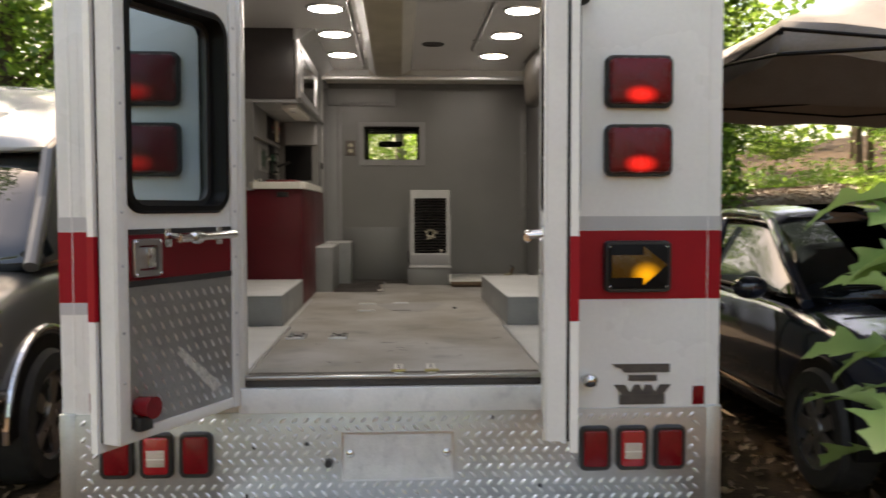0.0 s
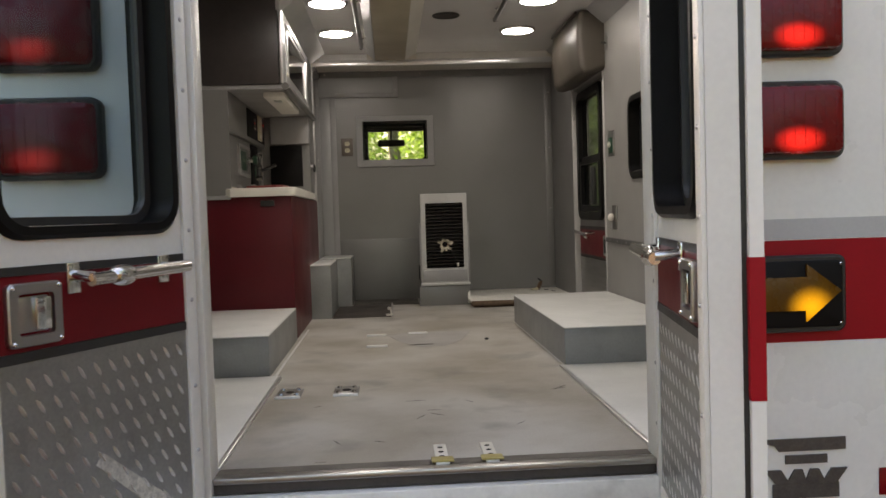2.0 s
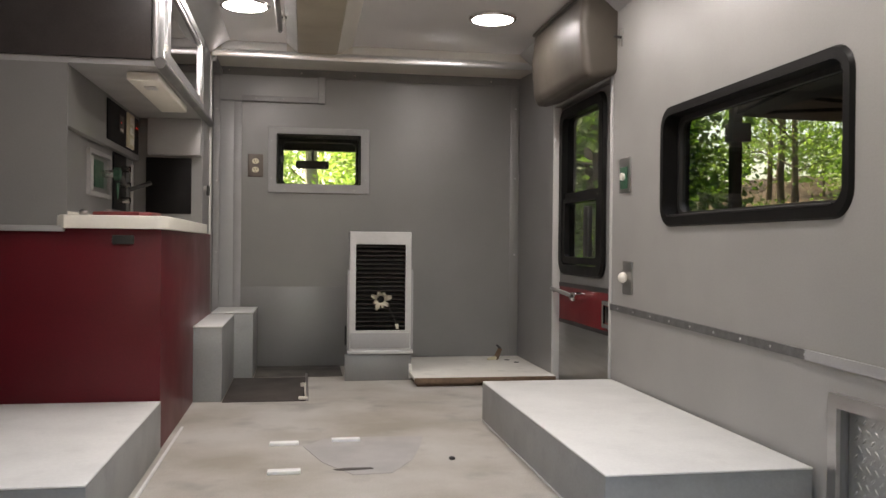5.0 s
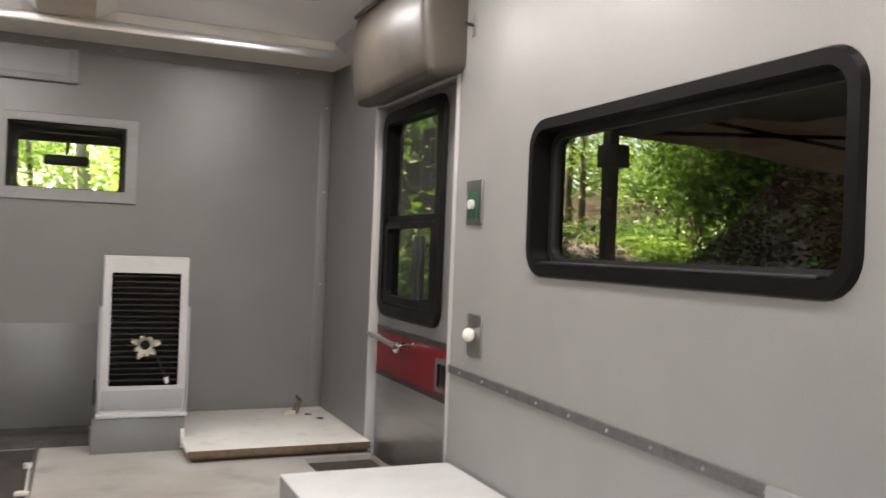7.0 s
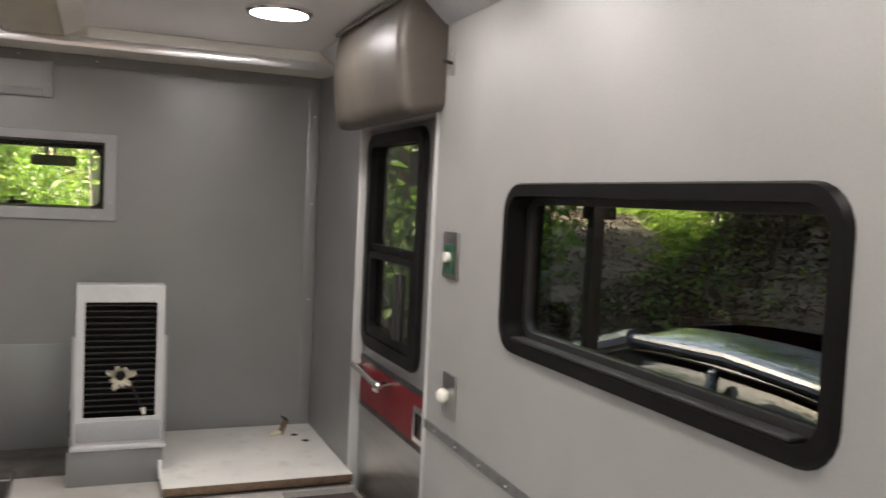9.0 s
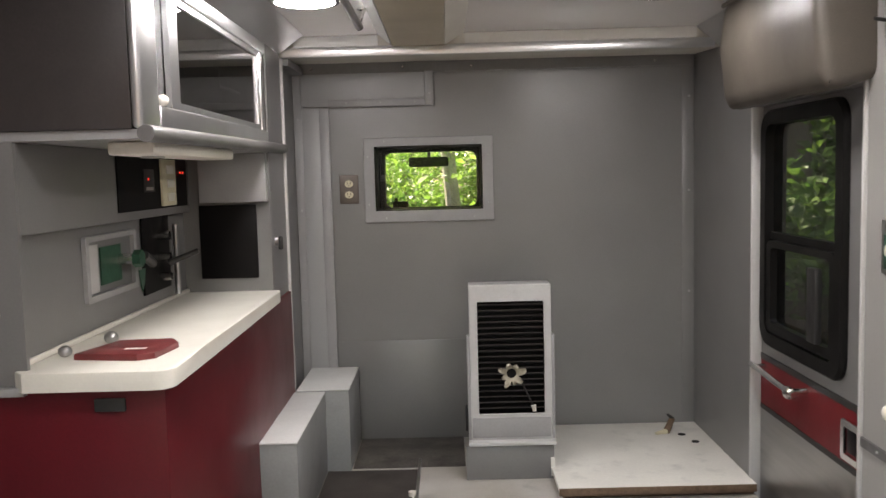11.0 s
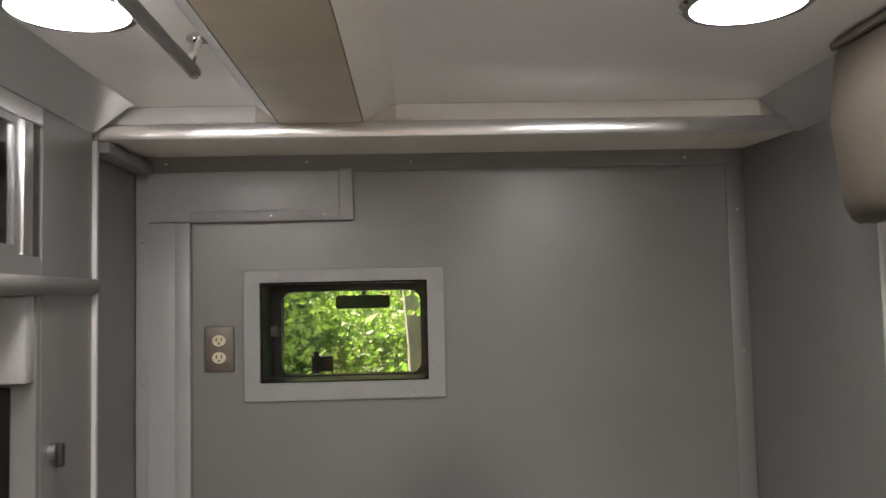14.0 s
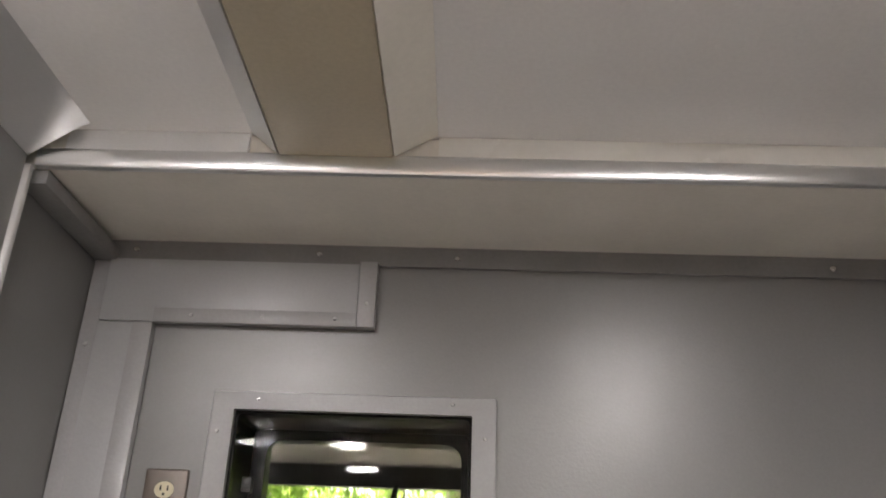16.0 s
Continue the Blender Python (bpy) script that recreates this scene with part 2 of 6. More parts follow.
def thing(name, label, category, at=(0, 0, 0), m=None, group="", kind=""):
    """An Empty that stands for one thing. With m its parts are in its own axes, else in the world's."""
    ob = new(name)
    ob.empty_display_size = 0.05
    ob.matrix_basis = m if m is not None else Matrix.Translation(at)
    if m is not None:
        LOCAL.add(ob.name)
    return tagged(ob, label, category, group, kind)


def finish(name, bm, material, smooth=True):
    me = bpy.data.meshes.new(name)
    bmesh.ops.recalc_face_normals(bm, faces=bm.faces)
    bm.to_mesh(me)
    bm.free()
    me.materials.append(material)
    if smooth:
        # broad flat faces keep their own normal, so that small bevels do not bend the light over them
        for p in me.polygons:
            n = p.normal
            longest = max((me.vertices[a].co - me.vertices[b].co).length for a, b in p.edge_keys)
            p.use_smooth = not (max(abs(n.x), abs(n.y), abs(n.z)) > 0.9995 and p.area / longest > 0.012)
        me.set_sharp_from_angle(angle=radians(35))
    return new(name, me)


def part(name, bm, material, parent, label="", kind=""):
    ob = finish(name, bm, material)
    ob.parent = parent
    if parent.type == "EMPTY" and parent.name not in LOCAL:
        ob.matrix_parent_inverse = parent.matrix_basis.inverted()
    return tagged(ob, label, "", "", kind)


def single(name, bm, material, label="", category="", group="", kind=""):
    return tagged(finish(name, bm, material), label, category, group, kind)


def box(x0, x1, y0, y1, z0, z1, bevel=0.0, bm=None, seg=2):
    bm = bm or bmesh.new()
    made = bmesh.ops.create_cube(bm, size=1)["verts"]
    for v in made:
        v.co = Vector(((x0 + x1) / 2 + v.co.x * (x1 - x0), (y0 + y1) / 2 + v.co.y * (y1 - y0), (z0 + z1) / 2 + v.co.z * (z1 - z0)))
    if bevel:
        edges = list({e for v in made for e in v.link_edges})
        bmesh.ops.bevel(bm, geom=edges, offset=bevel, segments=seg, profile=0.5, affect="EDGES")
    return bm


def rod(a, b, r, r2=None, bm=None, n=14, caps=True):
    bm = bm or bmesh.new()
    a, b = Vector(a), Vector(b)
    d = b - a
    q = d.to_track_quat("Z", "Y").to_matrix().to_4x4()
    bmesh.ops.create_cone(bm, cap_ends=caps, segments=n, radius1=r, radius2=r if r2 is None else r2, depth=d.length,
                          matrix=Matrix.Translation((a + b) / 2) @ q)
    return bm


def ball(c, r, bm=None, u=14, v=9, s=(1, 1, 1)):
    bm = bm or bmesh.new()
    bmesh.ops.create_uvsphere(bm, u_segments=u, v_segments=v, radius=1, matrix=Matrix.Translation(c) @ Matrix.Diagonal((r * s[0], r * s[1], r * s[2], 1)))
    return bm


def axes(plane):
    """Turns (u, v, w) into the world's axes: 'x': u along y; 'y': u along x; 'z': u, v on the floor."""
    return {"x": lambda u, v, w: Vector((w, u, v)), "y": lambda u, v, w: Vector((u, w, v)), "z": lambda u, v, w: Vector((u, v, w))}[plane]


def rr_points(u0, u1, v0, v1, r, n=6):
    pts = []
    for cu, cv, a0 in ((u1 - r, v1 - r, 0), (u0 + r, v1 - r, 90), (u0 + r, v0 + r, 180), (u1 - r, v0 + r, 270)):
        for i in range(n + 1):
            a = radians(a0 + 90 * i / n)
            pts.append((cu + r * math.cos(a), cv + r * math.sin(a)))
    return pts


def slab(plane, pts, w0, w1, bevel=0.0, bm=None):
    """A prism over the outline pts, from w0 to w1."""
    bm = bm or bmesh.new()
    f = axes(plane)
    vs = [bm.verts.new(f(u, v, w0)) for u, v in pts]
    face = bm.faces.new(vs)
    ext = bmesh.ops.extrude_face_region(bm, geom=[face])
    top = [e for e in ext["geom"] if isinstance(e, bmesh.types.BMVert)]
    shift = f(0, 0, w1) - f(0, 0, w0)
    for v in top:
        v.co += shift
    if bevel:
        tf = [e for e in ext["geom"] if isinstance(e, bmesh.types.BMFace)]
        bmesh.ops.bevel(bm, geom=list(tf[0].edges), offset=bevel, segments=2, profile=0.5, affect="EDGES")
    return bm


def ring(plane, outer, inner, w0, w1, bm=None, lip=0.0):
    """A frame between two outlines of equal length, from w0 to w1; lip rounds its outer edge."""
    bm = bm or bmesh.new()
    f = axes(plane)
    n = len(outer)
    s = 1 if w1 > w0 else -1
    cu, cv = sum(p[0] for p in outer) / n, sum(p[1] for p in outer) / n
    shrunk = []
    for u, v in outer:
        d = math.hypot(u - cu, v - cv)
        shrunk.append((u - (u - cu) / d * lip, v - (v - cv) / d * lip))
    rows = [[bm.verts.new(f(u, v, w0)) for u, v in outer],
            [bm.verts.new(f(u, v, w1 - s * lip)) for u, v in outer],
            [bm.verts.new(f(u, v, w1)) for u, v in shrunk],
            [bm.verts.new(f(u, v, w1)) for u, v in inner],
            [bm.verts.new(f(u, v, w0)) for u, v in inner]]
    if not lip:
        rows.pop(2)
    for a, b in zip(rows, rows[1:] + rows[:1]):
        for i in range(n):
            bm.faces.new((a[i], a[(i + 1) % n], b[(i + 1) % n], b[i]))
    return bm


def wall_with_holes(plane, w0, w1, u0, u1, v0, v1, holes):
    """A thick wall with rectangular openings (u0, u1, v0, v1) right through it."""
    us = sorted({u0, u1, *[h[0] for h in holes], *[h[1] for h in holes]})
    vs = sorted({v0, v1, *[h[2] for h in holes], *[h[3] for h in holes]})
    bm, f = bmesh.new(), axes(plane)

    def solid(i, j):
        if not (0 <= i < len(us) - 1 and 0 <= j < len(vs) - 1):
            return False
        cu, cv = (us[i] + us[i + 1]) / 2, (vs[j] + vs[j + 1]) / 2
        return not any(h[0] < cu < h[1] and h[2] < cv < h[3] for h in holes)

    def quad(*p):
        bm.faces.new([bm.verts.new(f(*q)) for q in p])
    for i in range(len(us) - 1):
        for j in range(len(vs) - 1):
            if not solid(i, j):
                continue
            a, b, c, d = us[i], us[i + 1], vs[j], vs[j + 1]
            for w in (w0, w1):
                quad((a, c, w), (b, c, w), (b, d, w), (a, d, w))
            if not solid(i - 1, j):
                quad((a, c, w0), (a, d, w0), (a, d, w1), (a, c, w1))
            if not solid(i + 1, j):
                quad((b, c, w0), (b, d, w0), (b, d, w1), (b, c, w1))
            if not solid(i, j - 1):
                quad((a, c, w0), (b, c, w0), (b, c, w1), (a, c, w1))
            if not solid(i, j + 1):
                quad((a, d, w0), (b, d, w0), (b, d, w1), (a, d, w1))
    bmesh.ops.remove_doubles(bm, verts=bm.verts, dist=1e-5)
    return bm


def treads(plane, u0, u1, v0, v1, w, s, pitch=0.040, long=0.033, wide=0.0105, high=0.0050, lean=58, cross=False, skip=()):
    """The raised lozenges of a diamond plate; s: the side they rise to; cross: neighbours lean opposite ways."""
    f = axes(plane)
    verts, faces = [], []
    row = pitch * (0.72 if cross else 1.12)
    nu, nv = int((u1 - u0) / pitch), int((v1 - v0) / row)
    for j in range(nv):
        for i in range(nu):
            u = u0 + (i + 0.5 + 0.5 * (j % 2)) * pitch
            v = v0 + (j + 0.5) * row
            if u > u1 - pitch * 0.3 or any(a < u < b and c < v < d for a, b, c, d in skip):
                continue
            a = radians((-45 if j % 2 else 45) if cross else lean)
            du, dv = math.cos(a), math.sin(a)
            k = len(verts)
            for p, q, h in ((-1, 0, 0), (-0.45, -1, 0), (0.45, -1, 0), (1, 0, 0), (0.45, 1, 0), (-0.45, 1, 0), (-0.6, 0, 0.9), (0, -0.3, 1), (0.6, 0, 0.9), (0, 0.3, 1)):
                verts.append(f(u + p * du * long / 2 - q * dv * wide / 2, v + p * dv * long / 2 + q * du * wide / 2, w + s * h * high))
            for t in ((0, 1, 6), (1, 7, 6), (1, 2, 7), (2, 8, 7), (2, 3, 8), (3, 4, 8), (4, 9, 8), (4, 5, 9), (5, 6, 9), (5, 0, 6), (6, 7, 8, 9)):
                faces.append([k + x for x in t])
    bm = bmesh.new()
    vs = [bm.verts.new(c) for c in verts]
    for t in faces:
        bm.faces.new([vs[x] for x in t])
    return bm


def screw_heads(places, plane, w, s, r=0.006, bm=None):
    bm = bm or bmesh.new()
    f = axes(plane)
    for u, v in places:
        rod(f(u, v, w), f(u, v, w + s * 0.003), r, r * 0.6, bm, 8)
    return bm

# ---- the vehicle's box: walls, floor, ceiling ----
RW, LW, FW, REAR = 1.125, -1.13, 7.32, 3.10
OUT = 1.205
SX = -0.615
OPEN_L, OPEN_R, OPEN_T = -0.553, 0.537, 2.235

rear = single("wall_rear", wall_with_holes("y", REAR, REAR + 0.06, -OUT, OUT, 0.40, 2.74, [(OPEN_L - 0.02, OPEN_R + 0.02, 0.77, OPEN_T + 0.02)]), WHITE, "white painted rear wall of the vehicle with double door opening", "wall", kind="structure")
right = single("wall_right", wall_with_holes("x", RW + 0.006, OUT - 0.003, REAR + 0.06, FW + 0.1, 0.45, 2.74, [(4.270, 5.288, 1.648, 2.020), (5.80, 6.61, 0.60, 2.255), (3.62, 4.30, 0.88, 1.19)]), WALL, "grey painted side wall with a window and a side door", "wall", kind="structure")
part("rear_panel", wall_with_holes("x", RW, RW + 0.0055, REAR + 0.061, 5.79, 0.82, CEIL, [(4.270, 5.288, 1.648, 2.020), (3.62, 4.30, 0.88, 1.19)]), PANEL, right, "pale warm grey laminate panel")
part("front_panel", box(RW, RW + 0.0055, 6.62, FW, 0.82, CEIL), WALL, right, "grey painted panel")
part("over_door_panel", box(RW, RW + 0.0055, 5.7905, 6.6195, 2.276, CEIL), WALL, right)
left = single("wall_left", box(-OUT + 0.003, LW, REAR + 0.06, FW + 0.1, 0.45, 2.74), WALL, "grey painted side wall", "wall", kind="structure")
front = single("wall_front", wall_with_holes("y", FW, FW + 0.08, LW, RW, 0.45, 2.74, [(-0.288, 0.190, 1.889, 2.176)]), WALL, "grey painted bulkhead with a small pass-through window", "wall", kind="structure")
single("ceiling", box(LW, RW, REAR + 0.06, FW, CEIL, CEIL + 0.05), CEILM, "glossy grey ceiling panels", "ceiling", kind="structure")
single("roof", box(-OUT + 0.004, OUT - 0.004, REAR + 0.062, FW + 0.1, 2.74, 2.78), WHITE, "white roof skin", "roof", kind="structure")
floor = single("floor", wall_with_holes("z", FLOOR - 0.05, FLOOR, LW, RW, REAR + 0.035, FW, [(0.84, RW - 0.001, 5.80, 6.53)]), VINYL, "worn grey vinyl floor with scuffs and stains", "floor", kind="structure")

# step well at the side door
well = thing("step_well", "dark diamond plate step at the side door", "step", (1.0, 6.1, 0.81), kind="structure")
part("tread_plate", box(0.84, RW + 0.034, 5.80, 6.53, 0.812, 0.832), MATM, well)
part("lozenges", treads("z", 0.85, RW + 0.05, 5.82, 6.44, 0.832, 1), MATM, well, kind="stuff")

# rear skin: stripes, plate, threshold
for nm, x0, x1 in (("right", OPEN_R + 0.055, OUT + 0.001), ("left", -OUT - 0.001, OPEN_L - 0.055)):
    part("red_stripe", box(x0, x1, REAR - 0.0015, REAR - 0.0005, 1.133, 1.387), RED, rear, "red reflective tape stripe")
    part("grey_stripe", box(x0, x1, REAR - 0.0015, REAR - 0.0005, 1.389, 1.440), GREYS, rear, "pale grey tape stripe")
    if nm == "left":
        part("grey_stripe", box(x0, x1, REAR - 0.0015, REAR - 0.0005, 1.09, 1.131), GREYS, rear, "pale grey tape stripe")
for x in (1.128, -1.128):
    s = 1 if x > 0 else -1
    part("corner_extrusion", box(x - 0.003, x + 0.003, REAR - 0.0012, REAR + 0.001, 0.73, 2.74), WHITE, rear)
    part("corner_post", slab("z", [(s * (OUT - 0.05), REAR + 0.058), (s * (OUT - 0.05), REAR - 0.002), (s * (OUT - 0.02), REAR + 0.004), (s * (OUT - 0.004), REAR + 0.02), (s * (OUT + 0.003), REAR + 0.05), (s * (OUT + 0.003), REAR + 0.058)], 0.73, 2.74), WHITE, rear)
for x in (1.128, -1.085):
    part("red_reflector", box(x - 0.023, x + 0.023, REAR - 0.005, REAR, 0.735, 0.805, 0.002), LENS_RED, rear, "small red reflector")
part("door_jamb", box(OPEN_R, OPEN_R + 0.05, REAR - 0.012, REAR + 0.075, 0.80, OPEN_T + 0.03, 0.003), DOORW, rear)
part("door_jamb", box(OPEN_L - 0.03, OPEN_L, REAR - 0.012, REAR + 0.075, 0.80, OPEN_T + 0.03, 0.003), DOORW, rear)
part("door_header", box(OPEN_L, OPEN_R, REAR - 0.011, REAR + 0.074, OPEN_T, OPEN_T + 0.03, 0.003), ALU, rear)

sill = thing("rear_threshold", "scratched aluminium threshold at the rear doors", "threshold", (0, REAR, 0.80), kind="structure")
part("top_plate", box(OPEN_L + 0.001, OPEN_R - 0.001, REAR - 0.002, REAR + 0.034, 0.843, FLOOR + 0.004, 0.004), STEEL, sill)
part("channel", box(OPEN_L + 0.001, OPEN_R - 0.001, REAR + 0.006, REAR + 0.034, 0.819, 0.8425), MATM, sill)
part("edge_strip", box(OPEN_L + 0.001, OPEN_R - 0.001, REAR + 0.0345, REAR + 0.085, FLOOR + 0.0002, FLOOR + 0.0018), mat("dark_worn_rubber", (0.09, 0.075, 0.06), 0.5, 0, 0.3, 14, 140, 0.1, stain=0.5), sill, "dark worn strip along the floor edge")
part("lower_ledge", box(OPEN_L - 0.02, OPEN_R + 0.02, REAR - 0.03, REAR + 0.0045, 0.728, 0.818, 0.004), TRIMW, sill, "white painted ledge with dirt")

plate = thing("rear_bumper_plate", "dull aluminium diamond plate below the rear doors", "bumper", (0, REAR, 0.4), kind="structure")
part("sheet", box(-OUT - 0.006, OUT + 0.006, REAR - 0.012, REAR - 0.002, 0.36, 0.727, 0.002), BUMPM, plate)
part("corner_guard", box(OUT - 0.05, OUT + 0.009, REAR - 0.014, REAR + 0.35, 0.30, 0.733, 0.008), BUMPM, plate)
part("corner_guard", box(-OUT - 0.009, -OUT + 0.05, REAR - 0.014, REAR + 0.35, 0.30, 0.733, 0.008), BUMPM, plate)
part("lozenges", treads("y", -OUT + 0.055, OUT - 0.055, 0.38, 0.725, REAR - 0.012, -1, pitch=0.042, wide=0.012, high=0.0055, cross=True, skip=[(-0.21, 0.215, 0.46, 0.66), (-1.08, -0.66, 0.48, 0.67), (0.665, 1.085, 0.48, 0.67)]), TREAD, plate, kind="stuff")
part("recess_frame", ring("y", rr_points(-0.203, 0.209, 0.470, 0.652, 0.004, 2), rr_points(-0.195, 0.201, 0.478, 0.644, 0.003, 2), REAR - 0.012, REAR - 0.017), ALU, plate)
part("blank_plate", box(-0.195, 0.201, REAR - 0.0145, REAR - 0.0125, 0.478, 0.644), mat("galvanised_plate", (0.72, 0.72, 0.70), 0.45, 0.5, 0.15, 14, 150, 0.05, stain=0.3), plate, "bare licence plate recess")
for x in (-0.172, 0.182):
    part("bolt", ball((x, REAR - 0.016, 0.573), 0.016, s=(1, 0.6, 1)), CHROME, plate, "chrome bolt")
part("bolt", screw_heads([(-0.52, 0.60), (-0.33, 0.61), (0.35, 0.70), (0.53, 0.44), (-0.55, 0.42)], "y", REAR - 0.012, -1, 0.009), BLACK, plate, "dark bolt heads")
part("cable_plug", rod((-0.25, REAR - 0.012, 0.543), (-0.25, REAR - 0.04, 0.543), 0.014), BLACK, plate, "black rubber plug")

step = thing("rear_step", "diamond plate rear step bumper", "bumper", (0, 2.95, 0.38))
part("deck", box(-0.66, 1.10, 2.70, REAR - 0.016, 0.355, 0.385, 0.004), BUMPM, step)
part("lozenges", treads("z", -0.64, 1.08, 2.72, REAR - 0.03, 0.385, 1), TREAD, step, kind="stuff")
part("bracket", box(-0.5, -0.42, 2.76, 3.2, 0.26, 0.354), BLACK, step)
part("bracket", box(0.82, 0.90, 2.76, 3.2, 0.26, 0.354), BLACK, step)

# chassis below the box, so that it stands on the ground
chassis = thing("chassis", "black frame and rear wheels under the box", "chassis", (0, 5, 0))
part("frame_rail", box(-0.45, -0.35, 3.2, 9.3, 0.42, 0.56), BLACK, chassis)
part("frame_rail", box(0.35, 0.45, 3.2, 9.3, 0.42, 0.56), BLACK, chassis)
part("axle", rod((-0.9, 5.4, 0.38), (0.9, 5.4, 0.38), 0.06), BLACK, chassis)
for x in (-0.98, 0.78):
    part("wheel", rod((x, 5.4, 0.38), (x + 0.22, 5.4, 0.38), 0.38, n=28), BLACK, chassis)
part("underbody", box(-1.15, 1.15, 3.17, 7.3, 0.46, 0.52), BLACK, chassis)

# ---- rear lights ----


def warning_light(x, z, lens_mat, label):
    t = thing("warning_light", label, "light", (x, REAR, z), group="rear warning lights")
    o, i = rr_points(x - 0.125, x + 0.125, z - 0.095, z + 0.095, 0.028), rr_points(x - 0.113, x + 0.113, z - 0.083, z + 0.083, 0.02)
    part("gasket", ring("y", o, i, REAR - 0.002, REAR - 0.030, lip=0.008), BLACK, t, "black rubber gasket")
    lens = part("lens", slab("y", i, REAR - 0.004, REAR - 0.052, 0.016), lens_mat, t, "ribbed red lens lit from behind")
    for k in range(8):
        u = x - 0.09 + k * 0.0257
        part("rib", box(u - 0.0008, u + 0.0008, REAR - 0.0528, REAR - 0.051, z - 0.062, z + 0.062, 0.001), LENS_RED, lens)
    for u, v in ((-0.1, 0.07), (0.1, 0.07), (-0.1, -0.07), (0.1, -0.07)):
        part("screw", ball((x + u, REAR - 0.040, z + v), 0.006), BLACK, t)


for wx in (0.888, -0.888):
    for wz in (1.931, 1.681):
        warning_light(wx, wz, RED_ON if wx > 0 else RED_DIM, "square red warning light with a glowing lower half" if wx > 0 else "square red warning light, barely lit, behind the open door")

arrow = thing("arrow_turn_signal", "black turn signal lamp with a lit amber arrow", "light", (0.888, REAR, 1.16))
o = rr_points(0.763, 1.013, 1.160, 1.350, 0.022)
i = rr_points(0.776, 1.000, 1.173, 1.337, 0.014)
part("gasket", ring("y", o, i, REAR - 0.002, REAR - 0.030, lip=0.008), BLACK, arrow)
part("face", slab("y", i, REAR - 0.004, REAR - 0.034, 0.004), BLACKP, arrow)
part("arrow_lens", slab("y", [(0.788, 1.215), (0.905, 1.215), (0.905, 1.187), (0.994, 1.262), (0.905, 1.330), (0.905, 1.298), (0.788, 1.298)], REAR - 0.0335, REAR - 0.040, 0.002), AMBER, arrow, "amber arrow lens")
for u, v in ((0.783, 1.328), (0.993, 1.328), (0.783, 1.182), (0.993, 1.182)):
    part("screw", ball((u, REAR - 0.034, v), 0.004, u=8, v=6), CHROME, arrow)


def tail_light(x, z, reverse):
    t = thing("tail_light", "red tail light with a clear reversing window" if reverse else "plain red tail light in a black gasket", "light", (x, REAR, z), group="tail lights")
    w0 = REAR - 0.012
    o, i = rr_points(x - 0.060, x + 0.060, z - 0.083, z + 0.083, 0.024), rr_points(x - 0.045, x + 0.045, z - 0.068, z + 0.068, 0.014)
    part("gasket", ring("y", o, i, w0, w0 - 0.022, lip=0.007), BLACK, t)
    lens = part("lens", slab("y", i, w0 - 0.002, w0 - 0.026, 0.006), mat("bright_red_lens", (0.42, 0.015, 0.022), 0.16, 0.0, 0.15, 30, 120, 0.03, coat=0.5) if reverse else LENS_RED, t)
    if reverse:
        part("reverse_window", box(x - 0.032, x + 0.032, w0 - 0.0285, w0 - 0.0255, z - 0.038, z + 0.022, 0.001), mat("clear_ribbed_lens", (0.62, 0.52, 0.43), 0.25, 0.0, 0.2, 40, 150, 0.1, stretch=(1, 1, 6)), lens, "clear ribbed window")
        part("divider", box(x - 0.032, x + 0.032, w0 - 0.0295, w0 - 0.0286, z - 0.012, z - 0.008), CREAMP, lens)


for tx, rv in ((0.734, False), (0.874, True), (1.014, False), (-1.009, False), (-0.868, True), (-0.727, False)):
    tail_light(tx, 0.58, rv)

badge = thing("maker_badge", "grey metal lettered badge reduced to bars", "badge", (0.91, REAR, 0.735))
GREYB = mat("pewter_badge", (0.12, 0.12, 0.12), 0.4, 0.6, 0.2, 30, 150, 0.05)
part("top_bar", slab("y", [(0.800, 0.890), (1.018, 0.890), (1.018, 0.858), (0.845, 0.858), (0.835, 0.872), (0.815, 0.878)], REAR - 0.001, REAR - 0.005), GREYB, badge)
part("middle_bar", box(0.862, 0.970, REAR - 0.005, REAR - 0.001, 0.826, 0.848), GREYB, badge)
part("wing", slab("y", [(0.808, 0.812), (0.850, 0.812), (0.868, 0.784), (0.885, 0.812), (0.905, 0.812), (0.915, 0.785), (0.925, 0.812), (0.948, 0.812), (0.962, 0.784), (0.980, 0.812), (1.022, 0.812), (0.995, 0.776), (0.835, 0.776)], REAR - 0.001, REAR - 0.006), GREYB, badge)
part("base_block", box(0.828, 1.000, REAR - 0.005, REAR - 0.001, 0.738, 0.775), GREYB, badge)

stop = thing("door_stop", "round chrome door stop on the rear wall", "door stop", (0.709, REAR, 0.83))
part("cup", rod((0.709, REAR, 0.835), (0.709, REAR - 0.03, 0.835), 0.018, 0.026), CHROME, stop)
part("dome", ball((0.709, REAR - 0.036, 0.838), 0.030, s=(1, 0.8, 0.8)), CHROME, stop)
part("rubber_pad", ball((0.709, REAR - 0.050, 0.826), 0.022, s=(1, 0.7, 0.5)), BLACK, stop)

# rear alarm and top lamp housing at the right top
lamp_cap = thing("scene_light_bracket", "small dark bracket high on the rear wall", "bracket", (0.69, REAR, 2.2))
part("clamp", ball((0.672, REAR - 0.03, 2.235), 0.035, s=(1, 0.8, 1)), BLACK, lamp_cap)
part("stem", rod((0.672, REAR, 2.27), (0.672, REAR - 0.03, 2.24), 0.012), BLACK, lamp_cap)

# ---- rear doors ----
DW, DT = 0.575, 0.062


